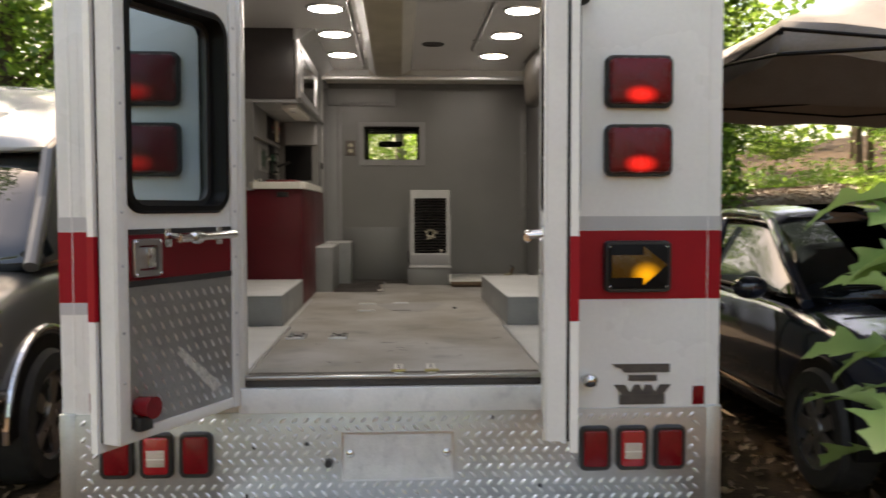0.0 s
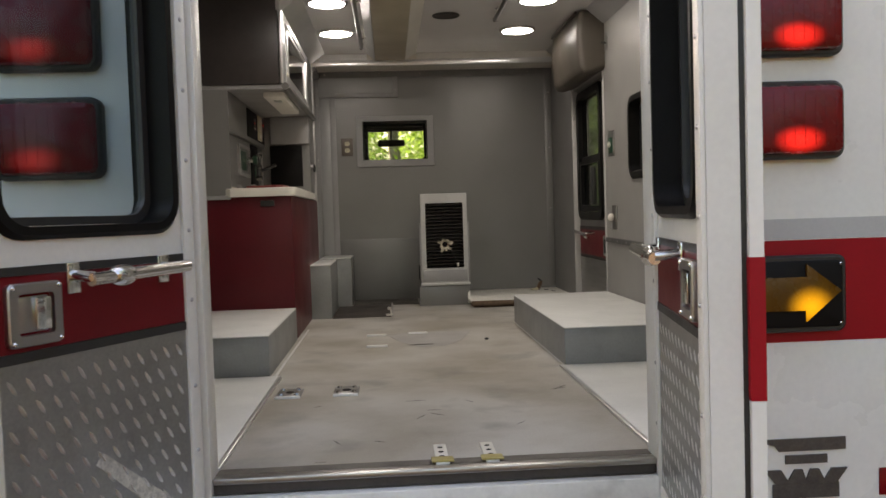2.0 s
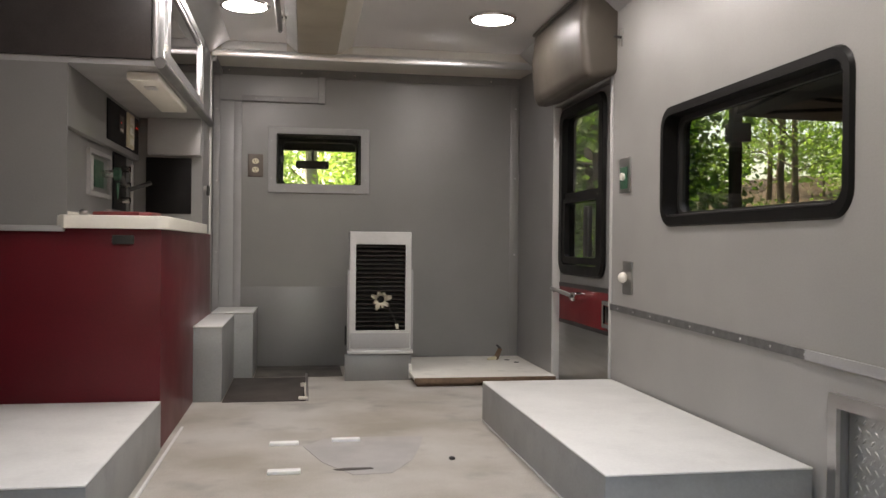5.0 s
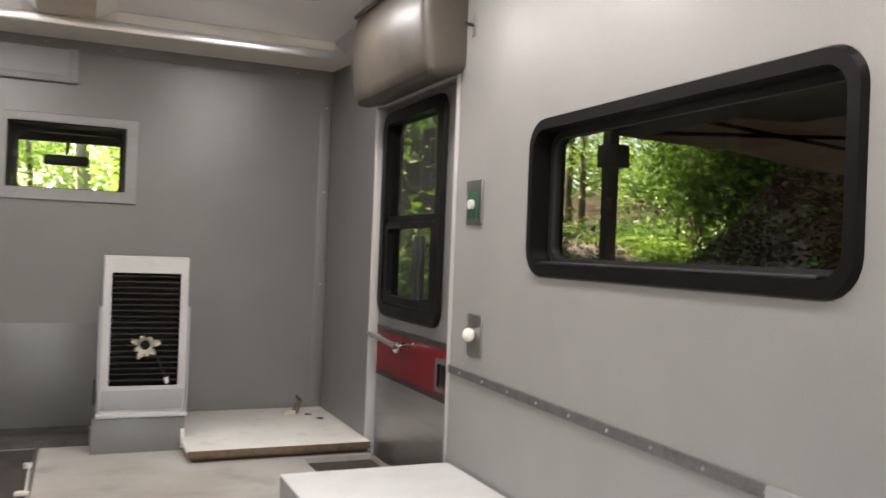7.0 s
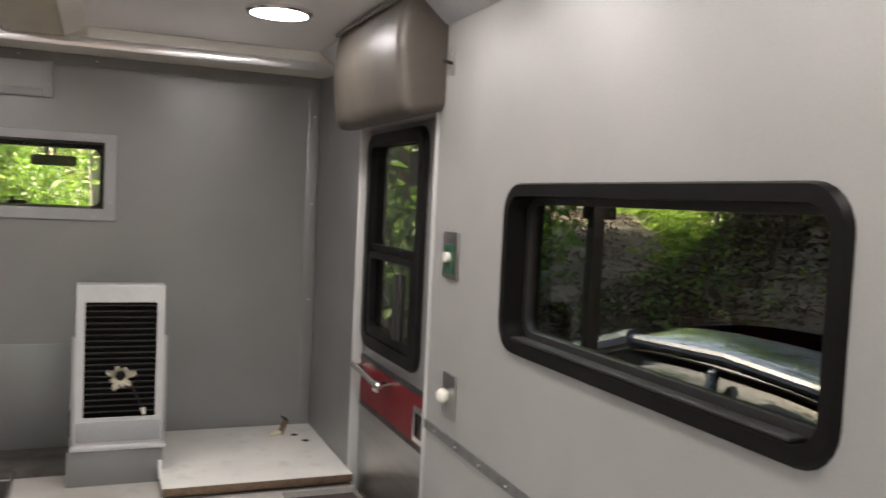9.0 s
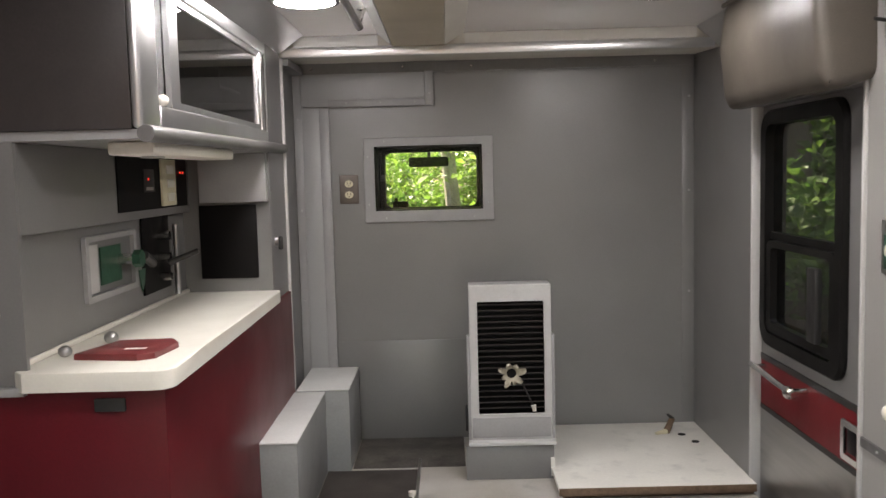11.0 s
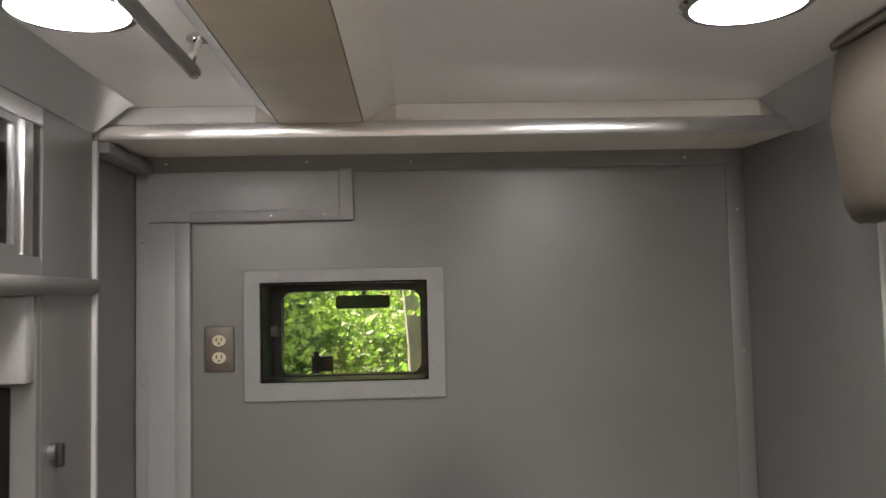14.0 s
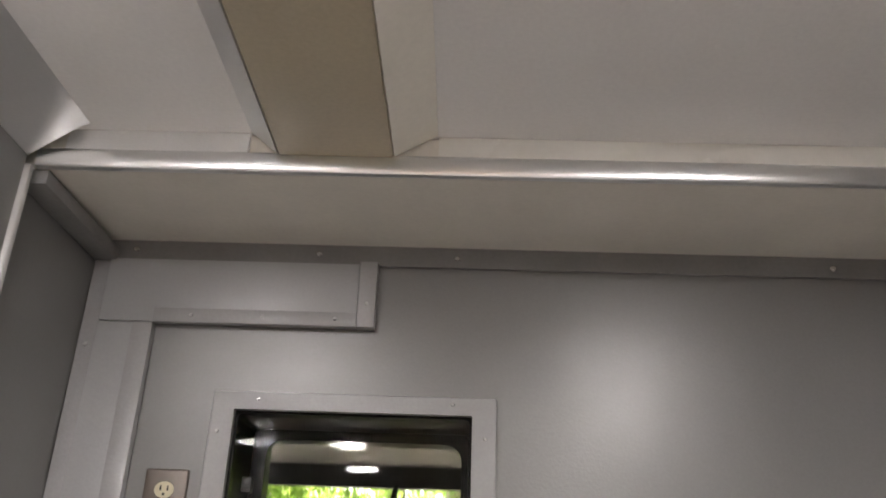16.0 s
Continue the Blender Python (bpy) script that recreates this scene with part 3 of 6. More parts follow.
def rear_door(name, label, m, s):
    """A hinged door leaf in its own axes: u runs from the hinge, the inner side faces +w. s: -1 mirrors u."""
    d = thing(name, label, "door", m=m, group="rear doors")
    zb, zt = 0.765, 2.21

    def bxx(u0, u1, w0, w1, z0, z1, bv=0.0):
        a, b = sorted((s * u0, s * u1))
        return box(a, b, w0, w1, z0, z1, bv)

    def rrx(u0, u1, z0, z1, r):
        a, b = sorted((s * u0, s * u1))
        return rr_points(a, b, z0, z1, r)
    hole = (0.067, 0.513, 1.477, 2.113)
    a, b = sorted((s * hole[0], s * hole[1]))
    ua, ub = sorted((0.0, s * DW))
    leaf = part("leaf", wall_with_holes("y", 0.0, DT - 0.004, ua, ub, zb, zt, [(a, b, hole[2], hole[3])]), DOORW, d)
    la, lb = sorted((s * 0.005, s * (DW + 0.012)))
    part("outer_skin", wall_with_holes("y", -0.036, -0.011, la, lb, zb - 0.03, zt + 0.02, [(a, b, hole[2], hole[3])]), WHITE, d, "white outer skin with an overlapping lip")
    part("red_stripe", bxx(0.006, DW + 0.0132, -0.0372, -0.0098, 1.133, 1.387), RED, d, "red tape stripe round the lip")
    part("edge_rail", bxx(DW - 0.045, DW - 0.001, DT - 0.0038, DT + 0.006, zb, zt, 0.002), DOORW, d)
    part("edge_rail", bxx(0.001, 0.035, DT - 0.0038, DT + 0.006, zb, zt, 0.002), DOORW, d)
    part("bottom_rail", bxx(0.0355, DW - 0.0455, DT - 0.0038, DT + 0.003, zb, zb + 0.035, 0.002), DOORW, d)
    part("seal", bxx(DW - 0.05, DW - 0.003, -0.0105, -0.0005, zb, zt), BLACK, d, "black rubber seal along the edge")
    part("seal", bxx(0.006, 0.05, -0.0105, -0.0005, zb, zt), BLACK, d)
    plate_ = part("kick_plate", bxx(0.036, DW - 0.046, DT - 0.0038, DT - 0.001, zb + 0.036, 1.232), DIAM, d, "scratched diamond plate")
    ta, tb = sorted((s * 0.042, s * (DW - 0.05)))
    part("lozenges", treads("y", ta, tb, zb + 0.045, 1.228, DT - 0.001, 1, lean=58 if s > 0 else 50, wide=0.008 if s > 0 else 0.007, long=0.036, high=0.0055 if s > 0 else 0.0024), TREAD, plate_, kind="stuff")
    part("black_band", bxx(0.036, DW - 0.046, DT - 0.0038, DT + 0.002, 1.392, 1.408), BLACK, d)
    part("black_band", bxx(0.036, DW - 0.046, DT - 0.0038, DT + 0.002, 1.233, 1.252), BLACK, d)
    part("red_band", bxx(0.036, DW - 0.046, DT - 0.0038, DT - 0.001, 1.2525, 1.3915), REDB, d, "dark red inner band")
    win = part("window_frame", ring("y", rrx(0.045, 0.535, 1.455, 2.135, 0.070), rrx(0.070, 0.510, 1.480, 2.110, 0.055), -0.042, DT + 0.010, lip=0.010), BLACKF, d, "thick black rubber window frame")
    part("inner_bead", ring("y", rrx(0.0705, 0.5095, 1.4805, 2.1095, 0.055), rrx(0.088, 0.492, 1.498, 2.092, 0.045), -0.012, 0.008), BLACK, win)
    pane = part("pane", slab("y", rrx(0.071, 0.509, 1.481, 2.109, 0.055), -0.004, -0.001), DOORGL, win, "grey tinted pane")
    pane.visible_shadow = False
    # latch plate and grab bar
    lock = part("latch", ring("y", rrx(DW - 0.185, DW - 0.065, 1.262, 1.378, 0.012), rrx(DW - 0.165, DW - 0.085, 1.282, 1.358, 0.008), DT - 0.001, DT + 0.012, lip=0.003), STEEL, d, "dull steel paddle latch")
    part("paddle", bxx(DW - 0.158, DW - 0.09, DT - 0.001, DT + 0.004, 1.287, 1.353, 0.002), STEEL if s > 0 else BLACKP, lock)
    part("pull", bxx(DW - 0.160, DW - 0.125, DT + 0.0041, DT + 0.010, 1.290, 1.350, 0.002), CHROME, lock)
    for u, v in ((DW - 0.176, 1.27), (DW - 0.074, 1.27), (DW - 0.176, 1.37), (DW - 0.074, 1.37)):
        part("rivet", ball((s * u, DT + 0.012, v), 0.005, u=8, v=6), CHROME, lock)
    near = 0.085 if s > 0 else 0.045
    bar = part("grab_bar", rod((s * near, DT + 0.055, 1.383), (s * 0.36, DT + 0.055, 1.375), 0.013), CHROME, d, "chrome grab bar")
    part("boss", ball((s * 0.28, DT + 0.055, 1.377), 0.026, s=(1.5, 0.7, 0.85)), CHROME, bar)
    for u in (near + 0.02, 0.355):
        part("standoff", rod((s * u, DT - 0.001, 1.384), (s * u, DT + 0.055, 1.380), 0.011), CHROME, bar)
        part("foot", bxx(u - 0.016, u + 0.016, DT - 0.001, DT + 0.006, 1.348, 1.408, 0.003), CHROME, bar)
    ss = []
    for v in (0.95, 1.10, 1.30, 1.46, 1.62, 1.78, 1.94, 2.1):
        ss += [(s * 0.018, v), (s * (DW - 0.022), v)]
    part("screw", screw_heads(ss, "y", DT + 0.006, 1, 0.0055), STEEL, d, "screws along both edges")
    return d


REDB = mat("dark_red_band", (0.15, 0.006, 0.010), 0.38, 0.0, 0.12, 8, 150, 0.03, spec=0.25, stain=0.1)
dl = rear_door("rear_door", "open white rear door with red holdback and diamond plate", pose(OPEN_L - 0.068, REAR - 0.014, 0, 0, 0, -116.5), 1)
dr = rear_door("rear_door", "open white rear door with paper on its window", pose(OPEN_R + 0.064, REAR - 0.014, 0, 0, 0, 81.0), -1)
button = part("holdback", rod((0.49, DT - 0.001, 0.868), (0.49, DT + 0.06, 0.868), 0.030, 0.034), LENS_RED, dl, "red round hold-back button")
part("base", box(0.463, 0.517, DT - 0.001, DT + 0.03, 0.795, 0.838, 0.004), BLACK, button)
part("scuff", slab("y", [(0.10, 0.86), (0.30, 1.02), (0.32, 1.00), (0.14, 0.84)], DT + 0.0006, DT + 0.0014), mat("bare_scratch", (0.72, 0.70, 0.64), 0.5, 0.6, 0.3, 60, 200, 0.1), dl, "bare scratched streak")
part("paper_sheet", box(-0.352, -0.165, -0.0005, 0.0006, 1.558, 1.698), mat("white_paper", (0.8, 0.79, 0.83), 0.7, 0, 0.04, 5, 90, 0.02), dr, "white sheet taped to the pane")

# ---- ceiling fittings ----


def downlight(x, y):
    t = thing("downlight", "round lit ceiling downlight with a chrome rim", "lamp", (x, y, CEIL), group="ceiling downlights")
    n = 32
    o = [(x + 0.112 * math.cos(2 * math.pi * k / n), y + 0.112 * math.sin(2 * math.pi * k / n)) for k in range(n)]
    i = [(x + 0.094 * math.cos(2 * math.pi * k / n), y + 0.094 * math.sin(2 * math.pi * k / n)) for k in range(n)]
    part("rim", ring("z", o, i, CEIL, CEIL - 0.014, lip=0.006), CHROME, t)
    bm = bmesh.new()
    rows = [[bm.verts.new((x + r * math.cos(2 * math.pi * k / 16), y + r * math.sin(2 * math.pi * k / 16), CEIL - d)) for k in range(16)] for r, d in ((0.095, 0.008), (0.084, 0.016), (0.05, 0.021))]
    for a, b in zip(rows, rows[1:]):
        for k in range(16):
            bm.faces.new((a[k], a[(k + 1) % 16], b[(k + 1) % 16], b[k]))
    bm.faces.new(rows[-1])
    part("diffuser", bm, LAMP_ON, t, "lit frosted domed diffuser")


for lx, ly in LAMP_SPOTS:
    downlight(lx, ly)

beam = thing("ceiling_duct", "long tan padded duct along the ceiling with white flared sides", "duct", (-0.07, 5.1, 2.55))
part("tan_cover", box(-0.171, 0.035, 3.3, 6.953, 2.551, 2.566, 0.006), BEIGE, beam, "dented tan cover")
part("side_flare", slab("y", [(0.037, 2.553), (0.113, CEIL - 0.001), (0.030, CEIL - 0.001), (0.030, 2.567)], 3.3, 6.9475), CREAMP, beam, "white sloping side")
part("side_flare", slab("y", [(-0.173, 2.553), (-0.166, 2.567), (-0.166, CEIL - 0.001), (-0.226, CEIL - 0.001)], 3.3, 6.9475), ALU, beam, "bright aluminium side")
part("end_gap", box(-0.165, 0.03, 6.9535, 6.956, 2.545, 2.575), BLACKP, beam)

header = thing("front_header", "white header box with bright aluminium nosing across the bulkhead", "trim", (0.2, 7.1, 2.53), kind="structure")
part("soffit", slab("x", [(6.960, 2.520), (FW - 0.001, 2.540), (FW - 0.001, 2.598), (6.960, 2.598)], SX - 0.02, RW - 0.001), CREAMP, header)
part("nosing", slab("x", [(6.959, 2.5175)] + [(6.9475 - 0.0045 * math.cos(radians(a)), 2.5365 + 0.019 * math.sin(radians(a))) for a in range(-90, 91, 15)] + [(6.959, 2.5555)], SX + 0.01, RW - 0.03), NOSE, header, "bright aluminium nosing")
FASCIA = [(6.959, 2.556), (6.9485, 2.556), (6.953, CEIL - 0.001), (6.959, CEIL - 0.001)]
part("fascia", slab("x", FASCIA, 0.115, 1.026), WHITE, header, "white painted fascia")
part("fascia", slab("x", FASCIA, SX + 0.055, -0.228), BRUSHED, header, "bright aluminium fascia")
part("back_strip", box(SX - 0.02, RW - 0.002, FW - 0.010, FW - 0.0012, 2.494, 2.5395), mat("dark_grey_strip", (0.22, 0.215, 0.21), 0.45, 0, 0.1, 8, 120, 0.04), header, "dark grey strip under the header")
part("screw", screw_heads([(-0.55, 2.518), (-0.15, 2.518), (0.15, 2.515), (0.95, 2.515)], "y", FW - 0.010, -1, 0.007), CHROME, header)
part("end_cap", box(SX - 0.02, SX + 0.03, 6.9605, FW - 0.012, 2.490, 2.519, 0.001), MATS["dark_grey_strip"], header)

part("cove", slab("y", [(RW - 0.001, CEIL - 0.085), (RW - 0.001, CEIL - 0.001), (RW - 0.100, CEIL - 0.001), (RW - 0.094, CEIL - 0.010), (RW - 0.012, CEIL - 0.080)], REAR + 0.07, 5.752), TRIMG, right, "grey corner trim")
part("cove", slab("y", [(RW - 0.001, CEIL - 0.085), (RW - 0.001, CEIL - 0.001), (RW - 0.100, CEIL - 0.001), (RW - 0.094, CEIL - 0.010), (RW - 0.012, CEIL - 0.080)], 6.52, 6.9475), TRIMG, right, "grey corner trim")


def grab_rail(x, y0, y1, posts):
    t = thing("ceiling_grab_rail", "brushed steel grab rail hung under the ceiling", "rail", (x, (y0 + y1) / 2, 2.54), group="ceiling grab rails")
    part("bar", rod((x, y0, 2.545), (x, y1, 2.545), 0.012), STEEL, t)
    for y in (y0, y1):
        part("end_cap", ball((x, y, 2.545), 0.014), CHROME, t)
    for y in posts:
        part("standoff", rod((x, y, 2.545), (x + 0.02, y, CEIL), 0.009), CHROME, t)
        part("flange", rod((x + 0.02, y, CEIL - 0.007), (x + 0.02, y, CEIL), 0.024), CHROME, t)


grab_rail(-0.250, 4.45, 6.455, (4.5, 5.5, 6.42))
grab_rail(0.512, 4.30, 5.745, (4.35, 5.70))

vent = thing("ceiling_vent", "round dark vent opening in the ceiling", "vent", (0.249, 5.868, CEIL))
vo = [(0.249 + 0.078 * math.cos(k * math.pi / 16), 5.868 + 0.078 * math.sin(k * math.pi / 16)) for k in range(32)]
vi = [(0.249 + 0.068 * math.cos(k * math.pi / 16), 5.868 + 0.068 * math.sin(k * math.pi / 16)) for k in range(32)]
part("collar", ring("z", vo, vi, CEIL, CEIL - 0.005, lip=0.002), BLACK, vent)
part("mesh_disc", slab("z", vi, CEIL, CEIL - 0.002), MATM, vent)

# ---- bulkhead details ----
GX0_ = 0.103
column = thing("bulkhead_panel", "raised grey cover panel stepping over the bulkhead", "panel", (-0.5, FW, FLOOR), kind="structure")
part("column", box(-0.596, -0.480, FW - 0.022, FW - 0.0005, FLOOR, 2.349, 0.002), COVERP, column)
part("side_strip", box(-0.634, -0.597, FW - 0.012, FW - 0.0005, FLOOR, 2.496, 0.002), TRIMG, column)
part("top_panel", box(-0.5965, -0.056, FW - 0.020, FW - 0.0005, 2.352, 2.493, 0.002), COVERP, column)
part("edge_angle", box(-0.0555, -0.018, FW - 0.028, FW - 0.0005, 2.349, 2.496, 0.002), TRIMG, column)
part("edge_angle", box(-0.480, -0.056, FW - 0.028, FW - 0.0205, 2.349, 2.380, 0.002), TRIMG, column)
part("edge_angle", box(-0.520, -0.478, FW - 0.028, FW - 0.0225, FLOOR, 2.3485, 0.002), TRIMG, column)
part("corner_angle", box(RW - 0.055, RW - 0.001, FW - 0.006, FW - 0.0005, FLOOR + 0.07, 2.496, 0.002), WALL, column)
part("screw", screw_heads([(1.10, 2.36), (1.10, 1.95), (1.10, 1.5)], "y", FW - 0.006, -1, 0.006), STEEL, column)
part("screw", screw_heads([(-0.615, 2.3), (-0.615, 1.9), (-0.615, 1.5)], "y", FW - 0.012, -1, 0.006), STEEL, column)
part("screw", screw_heads([(-0.036, 2.40), (-0.10, 2.365), (-0.25, 2.365), (-0.40, 2.365)], "y", FW - 0.028, -1, 0.0045), STEEL, column)

part("lower_panel", box(-0.477, GX0_ + 0.05, FW - 0.004, FW - 0.0005, FLOOR, 1.307, 0.001), WALL, column, "grey lower panel with a fine seam above it")
pw = thing("pass_through_window", "small pass-through window with grey frame and dark lining to the cab", "window", (-0.05, FW, 1.85), kind="structure")
part("frame", ring("y", rr_points(-0.333, 0.238, 1.840, 2.211, 0.003, 1), rr_points(-0.287, 0.189, 1.890, 2.175, 0.002, 1), FW - 0.0005, FW - 0.014, lip=0.003), TRIMG, pw)
part("lining", ring("y", rr_points(-0.300, 0.203, 1.878, 2.188, 0.002, 6), rr_points(-0.282, 0.185, 1.893, 2.171, 0.012, 6), FW + 0.005, FW + 0.16), BLACKF, pw, "black lining")
part("cab_frame", ring("y", rr_points(-0.42, 0.32, 1.78, 2.29, 0.02, 6), rr_points(-0.252, 0.170, 1.897, 2.150, 0.035, 6), FW + 0.161, FW + 0.18), BLACKF, pw, "black rounded rear window frame of the cab")
pane = part("pane", box(-0.281, 0.184, FW + 0.02, FW + 0.024, 1.894, 2.170), MIRROR, pw, "clear sliding pane")
pane.visible_shadow = False
part("latch", box(-0.265, -0.245, FW + 0.03, FW + 0.05, 2.02, 2.05, 0.003), BLACK, pw)
part("screw", screw_heads([(-0.24, 2.196), (0.15, 2.196), (-0.315, 2.13), (-0.315, 1.92), (0.215, 2.13), (0.215, 1.92), (-0.24, 1.858), (0.15, 1.858)], "y", FW - 0.014, -1, 0.004), STEEL, pw)

outlet = thing("wall_outlet", "double socket with a steel cover plate on the bulkhead", "outlet", (-0.402, FW, 1.93))
part("plate", slab("y", rr_points(-0.444, -0.360, 1.926, 2.054, 0.004, 2), FW - 0.0005, FW - 0.010, 0.004), mat("bronze_steel_plate", (0.125, 0.10, 0.082), 0.42, 0.3, 0.12, 20, 200, 0.04), outlet)
for z in (1.966, 2.014):
    sock = part("socket", slab("y", [(-0.402 + 0.019 * math.cos(a), z + 0.016 * math.sin(a)) for a in [k * math.pi / 10 for k in range(20)]], FW - 0.010, FW - 0.0125), IVORY, outlet)
    for dx in (-0.007, 0.007):
        part("slot", box(-0.402 + dx - 0.0014, -0.402 + dx + 0.0014, FW - 0.0131, FW - 0.0126, z - 0.002, z + 0.008), BLACKP, sock)
    part("slot", box(-0.4045, -0.3995, FW - 0.0131, FW - 0.0126, z - 0.011, z - 0.006), BLACKP, sock)

grille = thing("heater_pedestal", "grey floor pedestal with a black louvred grille and torn cream boss", "heater", (0.26, 7.0, FLOOR))
GX0, GX1, GY = 0.103, 0.417, 6.80
part("side_panel", box(GX0, GX0 + 0.014, GY + 0.002, GY + 0.09, FLOOR, 1.612), WALL, grille)
part("side_panel", box(GX1 - 0.014, GX1, GY + 0.002, GY + 0.09, FLOOR, 1.612), WALL, grille)
part("top_panel", box(GX0, GX1, GY + 0.002, GY + 0.09, 1.6125, 1.618, 0.001), TRIMG, grille)
part("face_frame", ring("y", rr_points(GX0 - 0.001, GX1 + 0.001, 1.005, 1.6175, 0.003, 1), rr_points(GX0 + 0.030, GX1 - 0.027, 1.110, 1.553, 0.003, 1), GY + 0.0015, GY - 0.012, lip=0.003), mat("pale_grey_metal", (0.50, 0.495, 0.48), 0.4, 0, 0.08, 12, 140, 0.05, stain=0.1), grille)
part("dark_back", box(GX0 + 0.015, GX1 - 0.015, GY + 0.06, GY + 0.07, 1.0, 1.60), BLACKP, grille)
part("back_panel", box(GX0 + 0.0145, GX1 - 0.0145, GY + 0.075, GY + 0.09, FLOOR, 1.612), WALL, grille)
part("duct_box", box(GX0 + 0.05, GX1 - 0.05, GY + 0.0905, FW - 0.007, FLOOR, 1.10, 0.004), WALL, grille)
for k in range(19):
    z = 1.122 + k * 0.0226
    part("slat", slab("x", [(GY + 0.030, z), (GY + 0.002, z + 0.010), (GY + 0.002, z + 0.013), (GY + 0.030, z + 0.003)], GX0 + 0.031, GX1 - 0.028), mat("dark_brown_louvre", (0.045, 0.036, 0.032), 0.4, 0, 0.3, 25, 150, 0.1), grille)
random.seed(5)
boss = part("boss", rod((0.262, GY + 0.012, 1.270), (0.262, GY - 0.004, 1.270), 0.024, 0.020), BLACKP, grille)


def torn_flap(a, ln, wd, curl):
    """A ragged tongue of torn plastic bending out of the boss."""
    bm = bmesh.new()
    c, d = math.cos(a), math.sin(a)
    rows = []
    for k in range(5):
        t = k / 4
        r = 0.018 + 0.8 * ln * t
        w = wd * (1 - 0.55 * t * t) * random.uniform(0.8, 1.2)
        y = GY - 0.004 - curl * math.sin(t * 2.4)
        rows.append([(0.262 + r * c - q * w * d, y - 0.004 * abs(q), 1.270 + r * d + q * w * c) for q in (-1, 0, 1)])
    for off in (0.0, 0.0025):
        vs = [[bm.verts.new((x, y + off, z)) for x, y, z in row] for row in rows]
        for p, q in zip(vs, vs[1:]):
            for k in range(2):
                bm.faces.new((p[k], p[k + 1], q[k + 1], q[k]))
    return bm


for a, ln, wd, curl in ((0.25, 0.050, 0.017, 0.020), (1.0, 0.026, 0.016, 0.012), (1.9, 0.030, 0.018, 0.016), (2.75, 0.046, 0.018, 0.022), (3.6, 0.030, 0.015, 0.012), (4.25, 0.052, 0.016, 0.020), (4.95, 0.034, 0.012, 0.012), (5.55, 0.044, 0.014, 0.018)):
    part("torn_flap", torn_flap(a, ln, wd * 0.8, curl), mat("dirty_cream_plastic", (0.40, 0.36, 0.28), 0.5, 0, 0.2, 40, 160, 0.1, stain=0.4), boss, "torn cream plastic flap")
part("wire", rod((0.300, GY - 0.004, 1.235), (0.345, GY - 0.006, 1.140), 0.0035, n=8), BLACK, grille, "loose black wire")
part("wire_plug", rod((0.345, GY - 0.006, 1.142), (0.350, GY - 0.006, 1.118), 0.010, 0.007, n=10), CREAMP, grille, "cream wire connector")
part("lower_panel", box(GX0 + 0.004, GX1 - 0.004, GY - 0.016, GY + 0.001, 1.018, 1.098, 0.004), TRIMG, grille)
part("lip", box(GX0 - 0.012, GX1 + 0.012, GY - 0.040, GY + 0.002, 0.992, 1.008, 0.004), mat("pale_grey_metal", (0.5, 0.495, 0.48)), grille)
part("base_panel", box(GX0 - 0.024, GX1 + 0.004, GY - 0.028, GY - 0.014, FLOOR, 0.990, 0.002), WALL, grille)
part("corner_angle", box(GX1 + 0.001, GX1 + 0.012, GY - 0.014, GY + 0.03, 1.01, 1.42, 0.002), TRIMG, grille)
part("corner_angle", box(GX0 - 0.012, GX0 - 0.001, GY - 0.014, GY + 0.03, 1.01, 1.42, 0.002), TRIMG, grille)
part("side_clip", box(GX0 - 0.022, GX0 - 0.0125, GY + 0.04, GY + 0.08, 1.03, 1.13, 0.004), BLACK, grille, "black side clip")
part("worn_corner", box(GX1 - 0.010, GX1 + 0.006, GY - 0.031, GY - 0.0285, FLOOR + 0.01, FLOOR + 0.085, 0.001), TRIMW, grille)

platform = thing("corner_platform", "low white board platform with a worn plywood edge", "platform", (0.76, 6.9, FLOOR))
part("board", box(0.408, RW - 0.002, 6.545, FW - 0.008, 0.886, 0.902, 0.002), PLATFORM, platform)
part("edge", box(0.408, RW - 0.002, 6.540, 6.5445, 0.873, 0.901, 0.001), PLY, platform, "bare plywood edge")
part("support", box(0.425, RW - 0.003, 6.57, FW - 0.01, FLOOR, 0.8855), PLY, platform)
stub = thing("cable_stub", "cut brown cable stub standing on the white board", "cable", (0.95, 7.16, 0.902))
part("sleeve", rod((0.955, 7.16, 0.902), (0.985, 7.165, 0.965), 0.016, 0.012), PLY, stub)
part("loose_end", rod((0.985, 7.165, 0.963), (0.96, 7.15, 0.985), 0.008, 0.005), BLACK, stub)
part("tail", rod((0.955, 7.155, 0.910), (0.905, 7.135, 0.908), 0.012, 0.006), IVORY, stub)
for k, (x, y) in enumerate(((1.015, 7.13), (1.045, 7.03))):
    part("bolt_hole", rod((x, y, 0.902), (x, y, 0.904), 0.016), BLACKP, platform)

bench = thing("corner_step_box", "narrow grey box stepping along the bulkhead corner", "box", (-0.52, 6.8, FLOOR))
part("near_box", box(-0.613, -0.482, 6.262, 6.905, FLOOR, 1.182, 0.003), BOXSIDE, bench)
part("far_box", box(-0.596, -0.386, 6.906, FW - 0.023, FLOOR, 1.190, 0.003), BOXSIDE, bench)
part("near_lid", box(-0.613, -0.480, 6.258, 6.905, 1.1825, 1.188, 0.002), BOXTOP, bench)
part("far_lid", box(-0.596, -0.384, 6.902, FW - 0.023, 1.1905, 1.196, 0.002), BOXTOP, bench)

